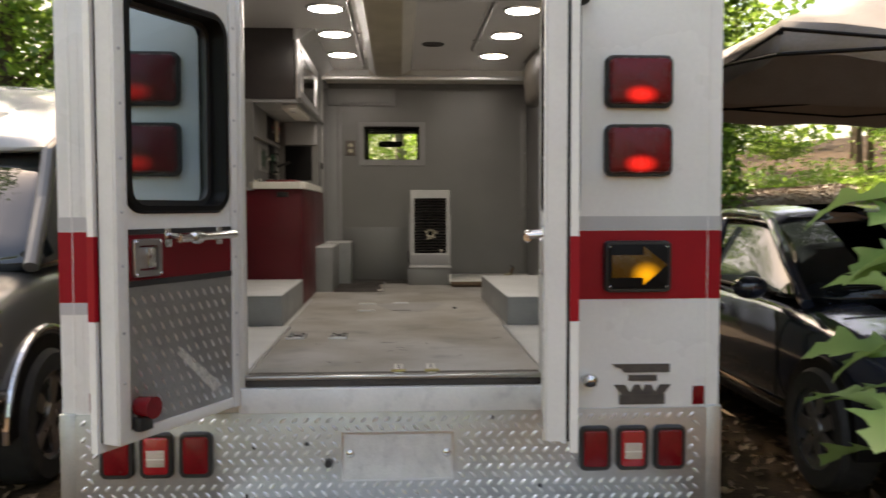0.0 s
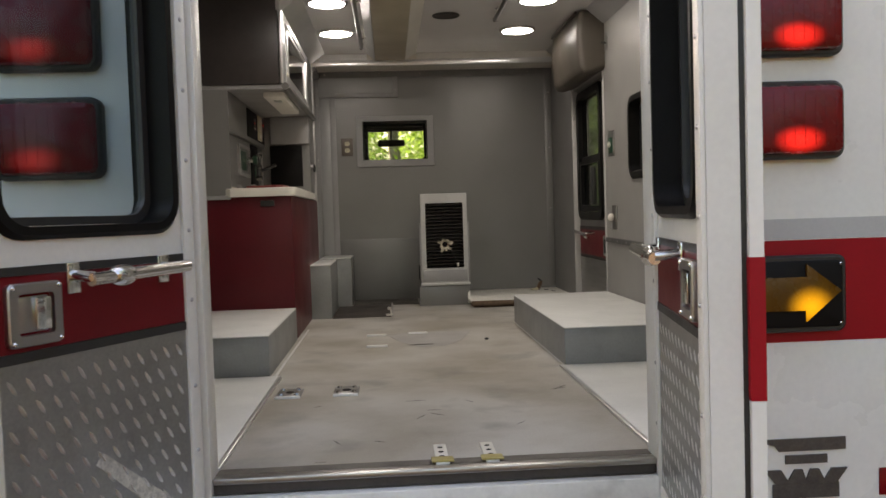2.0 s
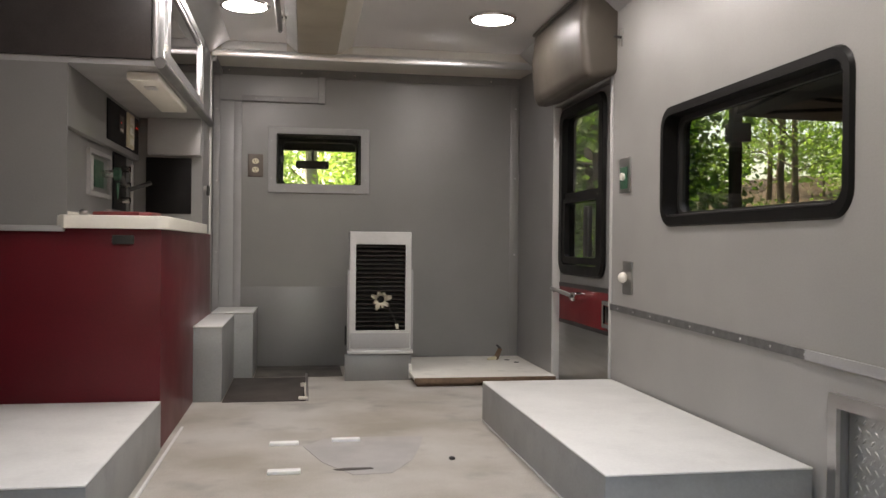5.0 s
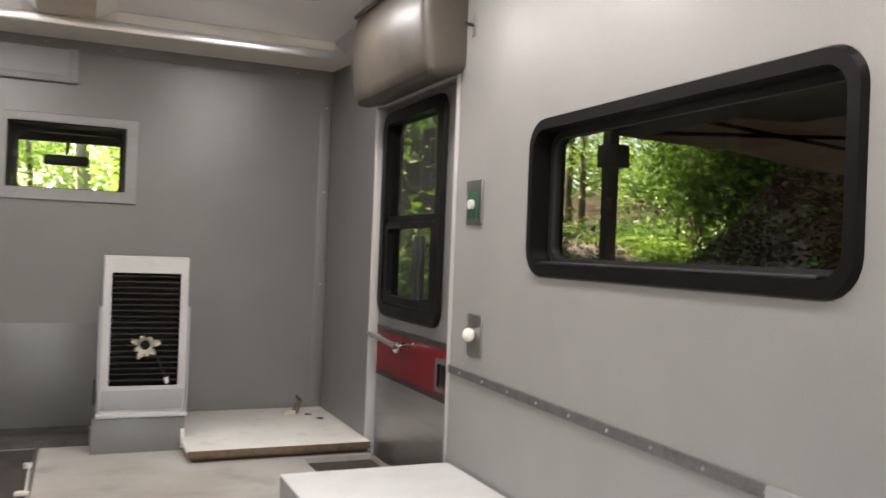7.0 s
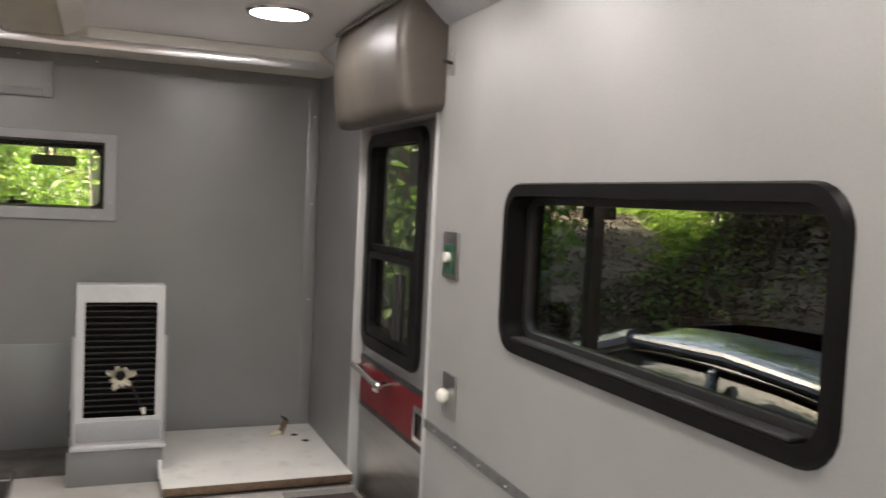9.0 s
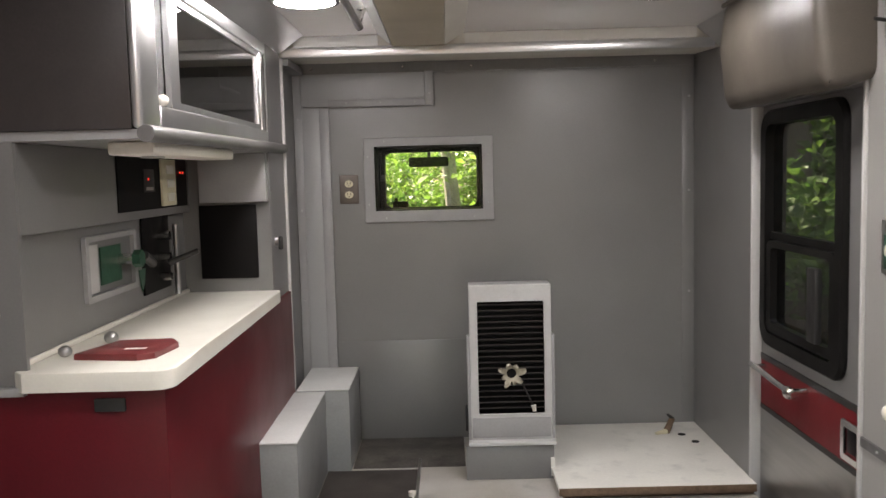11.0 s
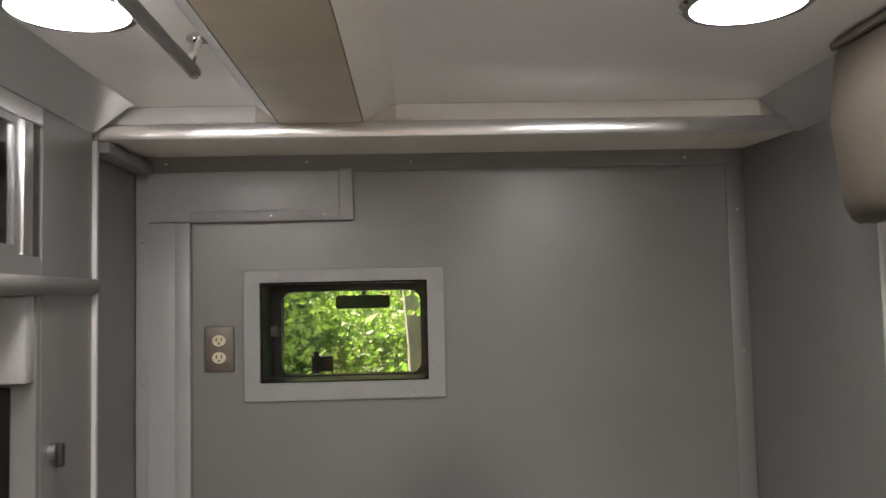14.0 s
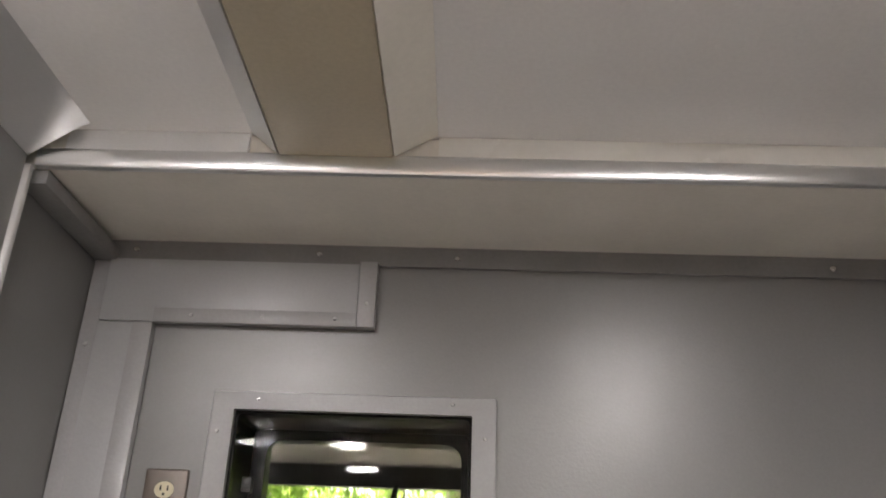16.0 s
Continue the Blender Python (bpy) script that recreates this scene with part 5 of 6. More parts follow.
part("switch", box(-0.70, -0.66, 5.60, 5.66, 2.103, 2.1079, 0.002), GREYS, ul)

# ---- the cab in front of the bulkhead ----
cabin = thing("cab", "dark driver's cab seen through the pass-through window", "vehicle cab", (0, 8.2, 0.9))
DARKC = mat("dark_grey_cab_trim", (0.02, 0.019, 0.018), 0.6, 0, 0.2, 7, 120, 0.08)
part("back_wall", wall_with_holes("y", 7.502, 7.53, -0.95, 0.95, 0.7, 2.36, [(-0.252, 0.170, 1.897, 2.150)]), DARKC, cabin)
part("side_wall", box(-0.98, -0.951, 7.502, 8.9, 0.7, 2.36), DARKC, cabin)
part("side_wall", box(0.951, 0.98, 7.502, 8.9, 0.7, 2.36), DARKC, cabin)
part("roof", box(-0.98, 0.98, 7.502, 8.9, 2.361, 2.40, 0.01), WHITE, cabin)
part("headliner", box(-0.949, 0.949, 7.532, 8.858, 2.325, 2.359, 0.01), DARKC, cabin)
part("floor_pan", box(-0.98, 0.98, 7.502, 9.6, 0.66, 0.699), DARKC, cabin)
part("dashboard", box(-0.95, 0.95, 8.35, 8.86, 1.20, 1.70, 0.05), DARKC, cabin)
part("windscreen_frame", wall_with_holes("y", 8.86, 8.90, -0.95, 0.95, 0.7, 2.36, [(-0.82, 0.82, 1.38, 2.250)]), DARKC, cabin)
pane = part("windscreen", box(-0.82, 0.82, 8.872, 8.876, 1.38, 2.250), MIRROR, cabin, "clear windscreen")
pane.visible_shadow = False
part("bonnet", box(-0.85, 0.85, 8.91, 9.9, 0.7, 1.36, 0.12, seg=3), WHITE, cabin)
mir = part("mirror", slab("y", rr_points(-0.19, 0.046, 2.092, 2.150, 0.014, 4), 8.60, 8.63, 0.006), BLACKP, cabin, "black rear-view mirror")
part("stem", rod((-0.07, 8.62, 2.14), (-0.07, 8.87, 2.255), 0.010), BLACKP, mir)
gad = thing("dash_gadget", "small black gadget on a bracket on the dashboard", "gadget", (-0.24, 8.5, 1.70))
part("case", box(-0.285, -0.195, 8.48, 8.52, 1.83, 1.895, 0.006), BLACKP, gad)
part("bracket", box(-0.275, -0.255, 8.485, 8.515, 1.713, 1.915, 0.003), BLACKP, gad)
part("foot", box(-0.27, -0.21, 8.47, 8.53, 1.70, 1.7125, 0.003), BLACKP, gad)

# ---- outdoors: ground ----


def smooth(a):
    a = np.clip(a, 0, 1)
    return a * a * (3 - 2 * a)


def ground_z(x, y):
    bank = smooth((x - 4.5) / 4.6) * 5.2 * (1 - 0.93 * smooth((y - 8.8) / 4.5))
    bank = bank + 1.5 * smooth((y - 8.2) / 7.5) * smooth((x + 1.0) / 4.0)
    far = smooth((np.abs(x) - 8) / 30) * 3.0 + smooth((y - 22) / 40) * 2.0
    ripple = 0.05 * np.sin(x * 1.3 + 0.7 * y) * np.sin(y * 0.9 - 0.4 * x) * smooth((np.abs(x) - 3.0) / 3)
    return bank + far + ripple


def grid_axis(near, total, n):
    t = np.linspace(-1, 1, n)
    return np.sign(t) * (near * np.abs(t) + (total - near) * np.abs(t) ** 4)


gx, gy = grid_axis(30, 400, 161), grid_axis(30, 400, 161) + 6
verts = [(float(x), float(y), float(ground_z(x, y))) for y in gy for x in gx]
n = len(gx)
faces = [(j * n + i, j * n + i + 1, (j + 1) * n + i + 1, (j + 1) * n + i) for j in range(n - 1) for i in range(n - 1)]
me = bpy.data.meshes.new("ground")
me.from_pydata(verts, [], faces)
me.polygons.foreach_set("use_smooth", [True] * len(faces))
SOIL = mat("leaf_littered_soil", (0.062, 0.036, 0.019), 0.9, 0, 0.5, 1.3, 38, 0.9, colour2=(0.026, 0.018, 0.010), spec=0.2, stain=0.4)
me.materials.append(SOIL)
tagged(new("ground", me), "brown leaf-littered soil with a bank beside the cars", "ground", kind="structure")

drive = bmesh.new()
rows = []
for k in range(30):
    t = k / 29
    cy = 8.6 + 18 * t
    cx = 0.49 * cy + 0.3
    row = []
    for w in np.linspace(-1.3, 1.3, 9):
        x, y = cx + 0.9 * w + 0.12 * math.sin(7 * t), cy - 0.44 * w
        row.append(drive.verts.new((x, y, float(ground_z(x, y)) + 0.02)))
    rows.append(row)
for a, b in zip(rows, rows[1:]):
    for i in range(8):
        drive.faces.new((a[i], a[i + 1], b[i + 1], b[i]))
single("road", drive, mat("pale_gravel", (0.13, 0.115, 0.10), 0.9, 0, 0.5, 1.1, 45, 1.0, colour2=(0.055, 0.042, 0.03), spec=0.2, stain=0.5), "pale gravel drive with leaves", "road", kind="structure")


def leaf_cloud(name, places, size, seed, material, flat=0.0, bend=0.25):
    """Folded leaf blades, two triangles each, at the places given."""
    rng = np.random.default_rng(seed)
    p = np.asarray(places, dtype=float)
    m = len(p)
    a = rng.normal(size=(m, 3))
    a[:, 2] *= 0.6
    a /= np.linalg.norm(a, axis=1)[:, None]
    up = rng.normal(size=(m, 3)) * (1 - flat) + np.array([0, 0, 1.0]) * (0.8 + flat * 3)
    b = np.cross(a, up)
    b /= np.linalg.norm(b, axis=1)[:, None] + 1e-9
    c = np.cross(b, a)
    s = (size * rng.uniform(0.6, 1.3, m))[:, None]
    v = np.stack([p - a * s * 0.5, p + b * s * 0.30 + c * s * bend * 0.4, p + a * s * 0.5, p - b * s * 0.30 + c * s * bend * 0.4], axis=1).reshape(-1, 3)
    me = bpy.data.meshes.new(name)
    k = np.arange(m) * 4
    tris = np.concatenate([np.stack([k, k + 1, k + 2], 1), np.stack([k, k + 2, k + 3], 1)])
    me.from_pydata(v.tolist(), [], tris.tolist())
    me.materials.append(material)
    return me


LEAF = leaf_mat("green_leaves", (0.055, 0.13, 0.018), (0.14, 0.24, 0.035), 0.5)
LEAF_B = leaf_mat("pale_green_leaves", (0.13, 0.25, 0.03), (0.28, 0.40, 0.08), 0.6)
BARK = mat("brown_bark", (0.115, 0.085, 0.06), 0.9, 0, 0.4, 4, 30, 1.0, stretch=(1, 1, 0.15), spec=0.2)
PALEBARK = mat("pale_bark", (0.36, 0.32, 0.27), 0.9, 0, 0.3, 4, 30, 0.6, stretch=(1, 1, 0.3), spec=0.2)


def tree(name, label, at, tall, r, low, spread, count, leaf, seed, material, bark, group):
    """A tapered trunk with limbs and a crown of separate leaf clumps."""
    rng = np.random.default_rng(seed)
    t = thing(name, label, "tree", m=pose(*at), group=group)
    bm = bmesh.new()
    p, segs, tips = Vector((0, 0, -0.3)), 7, []
    spine = []
    for k in range(segs):
        q = p + Vector((rng.normal() * 0.06 * tall / 8, rng.normal() * 0.06 * tall / 8, (tall + 0.3) / segs))
        rod(p, q, r * (1 - k / segs * 0.85), r * (1 - (k + 1) / segs * 0.85), bm, 9, False)
        spine.append((p.copy(), q.copy()))
        p = q
    for k in range(int(9 + tall)):
        h = low + (tall - low) * rng.random() ** 1.1
        i = min(segs - 1, int((h + 0.3) / (tall + 0.3) * segs))
        a0 = spine[i][0].lerp(spine[i][1], rng.random())
        az = rng.uniform(0, 6.283)
        ln = spread * rng.uniform(0.5, 1.0) * (1.1 - 0.6 * (h - low) / (tall - low + 0.1))
        e = a0 + Vector((math.cos(az) * ln, math.sin(az) * ln, ln * rng.uniform(0.05, 0.6)))
        mid = a0.lerp(e, 0.5) + Vector((0, 0, 0.12 * ln))
        rr = r * 0.30 * (1 - 0.6 * h / tall)
        rod(a0, mid, rr, rr * 0.65, bm, 6, False)
        rod(mid, e, rr * 0.65, rr * 0.2, bm, 6, False)
        tips += [e, mid, a0.lerp(e, 0.75)]
    part("trunk", bm, bark, t)
    pts = []
    for k in range(count):
        c = tips[int(rng.integers(len(tips)))]
        g = rng.normal(size=3) * spread * np.array([0.20, 0.20, 0.13])
        pts.append((c.x + g[0], c.y + g[1], max(0.3, c.z + g[2])))
    crown = new("crown", leaf_cloud("crown", pts, leaf, seed + 1, material))
    crown.parent = t
    return t


KINDS = [tree("forest_tree", "tall green broadleaf tree in the woods", (-9.5, 16, 0), 11.0, 0.17, 2.2, 3.0, 5200, 0.17, 1, LEAF, BARK, "woods"),
         tree("forest_tree", "slender green sapling in the woods", (-6.5, 13.5, 0), 6.5, 0.07, 0.9, 1.9, 4200, 0.13, 2, LEAF_B, BARK, "woods"),
         tree("forest_tree", "broad low-branched green tree in the woods", (-4.2, 19, 0), 9.0, 0.14, 1.2, 2.9, 5600, 0.15, 3, LEAF_B, BARK, "woods"),
         tree("forest_tree", "leafy undergrowth bush in the woods", (-7.5, 10.5, 0), 2.6, 0.035, 0.25, 1.1, 2400, 0.12, 4, LEAF, BARK, "woods")]
pale = tree("forest_tree", "pale-barked tree trunk ahead of the cab", (0.24, 20.0, 0), 12.0, 0.17, 4.5, 2.6, 4000, 0.16, 9, LEAF_B, PALEBARK, "woods")
# Added trees: their high crowns keep the sun off the bank and van.
shade = tree("forest_tree", "very tall tree with a high dense crown, added to cast shade", (2.6, 10.2, 0), 14.0, 0.20, 6.5, 3.6, 9000, 0.24, 14, LEAF, BARK, "woods")
for x, y, r in ((4.2, 13.0, 80), (3.4, 16.4, 10), (-6.9, 11.0, 150)):
    copy_thing(shade, pose(x, y, float(ground_z(x, y)), 0, 0, r))
for x, y, r in ((-1.6, 31.5, 30), (1.4, 32.5, 140), (-4.0, 33, 250), (4.0, 31.0, 60), (0.2, 36.0, 330), (-2.6, 37.5, 90), (2.9, 37.0, 190)):
    copy_thing(KINDS[2], pose(x, y, float(ground_z(x, y)) - 0.6, 0, 0, r))
for x, y, r in ((-6.2, 13.6, 30), (-8.0, 15.2, 140), (-10.5, 20, 250), (-5.6, 17.4, 60), (-11.5, 15.5, 330), (-7.4, 21, 90), (-9.0, 11.6, 200), (-12.5, 12.0, 280)):
    copy_thing(KINDS[0 if r % 60 else 2], pose(x, y, float(ground_z(x, y)), 0, 0, r))


def on_drive(x, y):
    """The open strip along the drive, kept free of trees and bushes."""
    return 8.0 < y < 25 and abs(x - (0.49 * y + 0.3)) < 2.1


random.seed(21)
SPOTS = []
for k in range(74):
    while True:
        x, y = random.uniform(-21, 26), random.uniform(5, 40)
        if x > 0:
            ok = x > 8.5 or y > 15.5
        else:
            ok = x < -5.2 or y > 12.5
        if abs(x - 0.2) < 0.9 and y < 20:
            ok = False
        if ok and not on_drive(x, y) and all((x - a) ** 2 + (y - b) ** 2 > 3.2 for a, b in SPOTS):
            break
    SPOTS.append((x, y))
for x, y in ((-8, 3), (-10, -3), (-9, -14), (3, -19), (12, -9), (13, -1), (11, 3), (9.5, 5.0), (8.8, 7.0), (9.4, 9.0), (10.5, 10.5), (11, 7.5), (12.5, 9), (9.2, 11.5), (12, 13), (14, 11), (8.6, 13.2), (13.5, 6.5), (15, 8.5), (16, 13)):
    SPOTS.append((x, y))
# These tall trees are placed to shade the bank as well.
for x, y in ((4.0, 14.4), (3.0, 14.6), (10.6, 13.6), (2.0, 16.8), (5.4, 17.4), (11.0, 16.4)):
    copy_thing(KINDS[0], pose(x, y, float(ground_z(x, y)), 0, 0, random.uniform(0, 360)))
for x, y, k in ((2.2, 10.6, 3), (3.0, 11.6, 3), (2.7, 12.5, 1), (3.6, 13.4, 3), (1.9, 9.7, 3), (4.2, 15.0, 1), (2.4, 14.0, 1), (3.1, 10.3, 3)):
    copy_thing(KINDS[k], pose(x, y, float(ground_z(x, y)), 0, 0, 77 * k + 40 * x))
SPOTS = [p for p in SPOTS if not on_drive(*p)]
for k, (x, y) in enumerate(SPOTS):
    src = KINDS[(0, 1, 2, 1, 3, 2, 3)[k % 7]]
    if -22 < x < 8 and 8 < y < 33:
        src = KINDS[(1, 3)[k % 2]]
    copy_thing(src, pose(x, y, float(ground_z(x, y)), 0, 0, random.uniform(0, 360)))
for k in range(60):
    x = random.choice((random.uniform(8.2, 13.5), random.uniform(7.9, 10.0), random.uniform(-9, -5)))
    y = random.uniform(5, 16)
    if not on_drive(x, y):
        copy_thing(KINDS[3], pose(x, y, float(ground_z(x, y)), 0, 0, random.uniform(0, 360)))
for k in range(18):
    x, y = random.uniform(-5, 6.5), random.uniform(16, 26)
    if abs(x - 0.2) > 1.2:
        copy_thing(KINDS[3 if k % 2 else 1], pose(x, y, float(ground_z(x, y)), 0, 0, random.uniform(0, 360)))

for k in range(34):
    x, y = random.uniform(4.6, 11.5), random.uniform(12.4, 18.0)
    if not on_drive(x, y):
        copy_thing(KINDS[(3, 3, 1)[k % 3]], pose(x, y, float(ground_z(x, y)), 0, 0, random.uniform(0, 360)))

rng = np.random.default_rng(31)
pts = [(x, y, float(ground_z(x, y)) + 0.012) for x, y in zip(rng.uniform(1.3, 9.5, 9000), rng.uniform(1.5, 13, 9000))]
litter = new("leaf_litter", leaf_cloud("leaf_litter", pts, 0.075, 32, leaf_mat("dry_leaves", (0.10, 0.06, 0.035), (0.20, 0.125, 0.075), 0.1), flat=0.9))
tagged(litter, "dry brown leaves scattered over the ground", "leaves", kind="stuff")
pts = [(x, y, float(ground_z(x, y)) + 0.012) for x, y in zip(rng.uniform(-4.5, -1.3, 2500), rng.uniform(1.5, 9, 2500))]
litter = new("leaf_litter", leaf_cloud("leaf_litter", pts, 0.075, 33, leaf_mat("dry_leaves_dark", (0.13, 0.08, 0.045), (0.24, 0.16, 0.10), 0.1), flat=0.9))
tagged(litter, "dry brown leaves scattered beside the van", "leaves", kind="stuff")
# Darker than the other dry leaves: the bank's shade is in their colour.
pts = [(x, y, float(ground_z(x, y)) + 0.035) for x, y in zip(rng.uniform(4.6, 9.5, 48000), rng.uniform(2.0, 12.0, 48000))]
cover = new("bank_leaves", leaf_cloud("bank_leaves", pts, 0.08, 35, leaf_mat("shaded_dry_leaves", (0.026, 0.016, 0.009), (0.085, 0.046, 0.024), 0.1), flat=0.75))
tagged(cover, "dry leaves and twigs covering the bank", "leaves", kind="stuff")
pts = []
for k in range(9000):
    y = rng.uniform(8.4, 22)
    x = 0.49 * y + 0.3 + rng.uniform(-2.0, 2.0)
    pts.append((x, y, float(ground_z(x, y)) + 0.035))
strewn = new("drive_leaves", leaf_cloud("drive_leaves", pts, 0.08, 37, leaf_mat("drive_dry_leaves", (0.05, 0.033, 0.02), (0.14, 0.09, 0.055), 0.1), flat=0.85))
tagged(strewn, "dry leaves strewn over the gravel drive", "leaves", kind="stuff")
pts = []
for k in range(700):
    y = rng.uniform(12.5, 21)
    x = 0.49 * y + 0.3 + 1.35 + rng.normal() * 0.30
    for j in range(9):
        a, b = x + rng.normal() * 0.06, y + rng.normal() * 0.06
        pts.append((a, b, float(ground_z(a, b)) + 0.03 + 0.12 * rng.random()))
verge = new("grass_verge", leaf_cloud("grass_verge", pts, 0.10, 38, LEAF_B))
tagged(verge, "strip of bright green grass beside the drive", "grass", kind="stuff")
pts = []
for k in range(240):
    x, y = rng.uniform(4.9, 9.0), rng.uniform(2.5, 12.0)
    for j in range(14):
        a, b = x + rng.normal() * 0.12, y + rng.normal() * 0.12
        pts.append((a, b, float(ground_z(a, b)) + 0.03 + 0.10 * rng.random()))
weeds = new("bank_weeds", leaf_cloud("bank_weeds", pts, 0.085, 34, LEAF))
tagged(weeds, "low green weeds growing over the bank", "weeds", kind="stuff")

log = thing("fallen_branch", "thin pale fallen branch lying on the bank", "branch", (6.5, 7.3, float(ground_z(6.5, 7.3))))
bm = bmesh.new()
spine = []
for k in range(7):
    x, y = 6.05 + 0.17 * k, 8.6 - 0.42 * k + 0.05 * math.sin(k * 2.1)
    spine.append(Vector((x, y, float(ground_z(x, y)) + 0.05)))
for k in range(6):
    rod(spine[k], spine[k + 1], 0.030 - 0.002 * k, 0.028 - 0.002 * k, bm, 8)
rod(spine[3], spine[3] + Vector((0.25, 0.12, 0.22)), 0.012, 0.005, bm, 6)
part("stick", bm, PALEBARK, log)

pts = []
for k in range(1500):
    x, y = rng.uniform(-8, 15), rng.uniform(12.9, 29)
    if on_drive(x, y):
        continue
    h = rng.uniform(0.25, 0.9)
    for j in range(18):
        a, b = x + rng.normal() * 0.28, y + rng.normal() * 0.28
        pts.append((a, b, float(ground_z(a, b)) + 0.02 + h * rng.random() ** 1.4))
under = new("undergrowth", leaf_cloud("undergrowth", pts, 0.17, 36, LEAF))
tagged(under, "shady green undergrowth covering the forest floor", "undergrowth", kind="stuff")

rng = np.random.default_rng(41)
pts = []
for k in range(2600):
    a, d = rng.uniform(0, 6.283), rng.uniform(42, 62)
    x, y = d * math.cos(a), 6 + d * math.sin(a)
    c = (x, y, float(ground_z(x, y)) + 13 * rng.random() ** 1.3)
    for j in range(14):
        pts.append(tuple(np.array(c) + rng.normal(size=3) * 1.1))
far = new("far_woods", leaf_cloud("far_woods", pts, 0.75, 42, LEAF))
tagged(far, "distant green woods all round the clearing", "woods", kind="stuff")

# ---- broad-leaved sapling beside the path ----
sap = thing("oak_sapling", "young sapling with large lobed green leaves", "plant", m=pose(1.80, 2.40, 0.03))
LOBED = leaf_mat("large_lobed_leaf", (0.13, 0.25, 0.07), (0.20, 0.33, 0.11), 0.4)
STEM = mat("green_brown_stem", (0.12, 0.11, 0.05), 0.7, 0, 0.2, 12, 90, 0.2)
bm = bmesh.new()
rod((0, 0, -0.1), (-0.06, 0.02, 0.7), 0.014, 0.010, bm, 8)
rod((-0.06, 0.02, 0.7), (-0.10, 0.0, 1.42), 0.010, 0.005, bm, 8)
part("stem", bm, STEM, sap)


def lobed_leaf(m, size):
    bm = bmesh.new()
    half = [(0.0, 0.02), (0.10, 0.06), (0.20, 0.26), (0.28, 0.38), (0.33, 0.22), (0.42, 0.16), (0.54, 0.40), (0.62, 0.46), (0.66, 0.27), (0.74, 0.17), (0.84, 0.24), (0.90, 0.12), (1.0, 0.0)]
    ctr = [bm.verts.new(m @ Vector((u * size, 0, size * 0.18 * math.sin(u * 2.6)))) for u, v in half]
    for s in (1, -1):
        edge = [bm.verts.new(m @ Vector((u * size + 0.05 * size * v, s * v * size, size * (0.18 * math.sin(u * 2.6) + 0.16 * v * v + 0.10 * v)))) for u, v in half[:-1]]
        for k in range(len(half) - 2):
            bm.faces.new((ctr[k], ctr[k + 1], edge[k + 1], edge[k]))
        bm.faces.new((ctr[-2], ctr[-1], edge[-1]))
    return bm


random.seed(4)
for k in range(24):
    h = 0.55 + 0.85 * k / 23 + random.uniform(-0.03, 0.03)
    az = 185 + (75 if k % 3 else 170) * random.uniform(-1, 1)
    size = random.uniform(0.24, 0.33)
    base = Vector((-0.05 - 0.03 * h, 0.01, h))
    reach = 0.06 + 0.20 * random.random()
    tip = base + Vector((math.cos(radians(az)) * reach, math.sin(radians(az)) * reach, 0.05))
    st = part("leaf_stalk", rod(base, tip, 0.0035, 0.0025, n=6), STEM, sap)
    part("leaf", lobed_leaf(Matrix.Translation(tip) @ pose(0, 0, 0, random.uniform(-25, 25), random.uniform(0, 35), az), size), LOBED, st, "large lobed green leaf")

# ---- parked vehicles ----
CARP = mat("dark_blue_grey_car_paint", (0.030, 0.038, 0.058), 0.20, 0.3, 0.06, 3, 300, 0.01, coat=1.0, rvar=0.03)
VANP = mat("silver_beige_van_paint", (0.150, 0.148, 0.142), 0.36, 0.5, 0.06, 3, 300, 0.01, coat=0.35, rvar=0.04)
VANTOP = mat("white_fibreglass_top", (0.46, 0.46, 0.45), 0.25, 0.0, 0.06, 3, 90, 0.02, coat=0.6)
TYRE = mat("tyre_rubber", (0.022, 0.021, 0.020), 0.75, 0, 0.2, 20, 140, 0.1)
ALLOY = mat("alloy_wheel", (0.45, 0.45, 0.45), 0.3, 0.9, 0.1, 15, 140, 0.03)


def loft(sections, smooth_level=2):
    """A symmetrical shell through half-sections (y, [(x, z), ...])."""
    bm = bmesh.new()
    rows = []
    for y, half in sections:
        pts = [(-x, z) for x, z in reversed(half) if x > 1e-6] + list(half)
        rows.append([bm.verts.new((x, y, z)) for x, z in pts])
    for a, b in zip(rows, rows[1:]):
        for i in range(len(a) - 1):
            bm.faces.new((a[i], a[i + 1], b[i + 1], b[i]))
    for r in (rows[0], rows[-1]):
        bm.faces.new(r)
    return bm


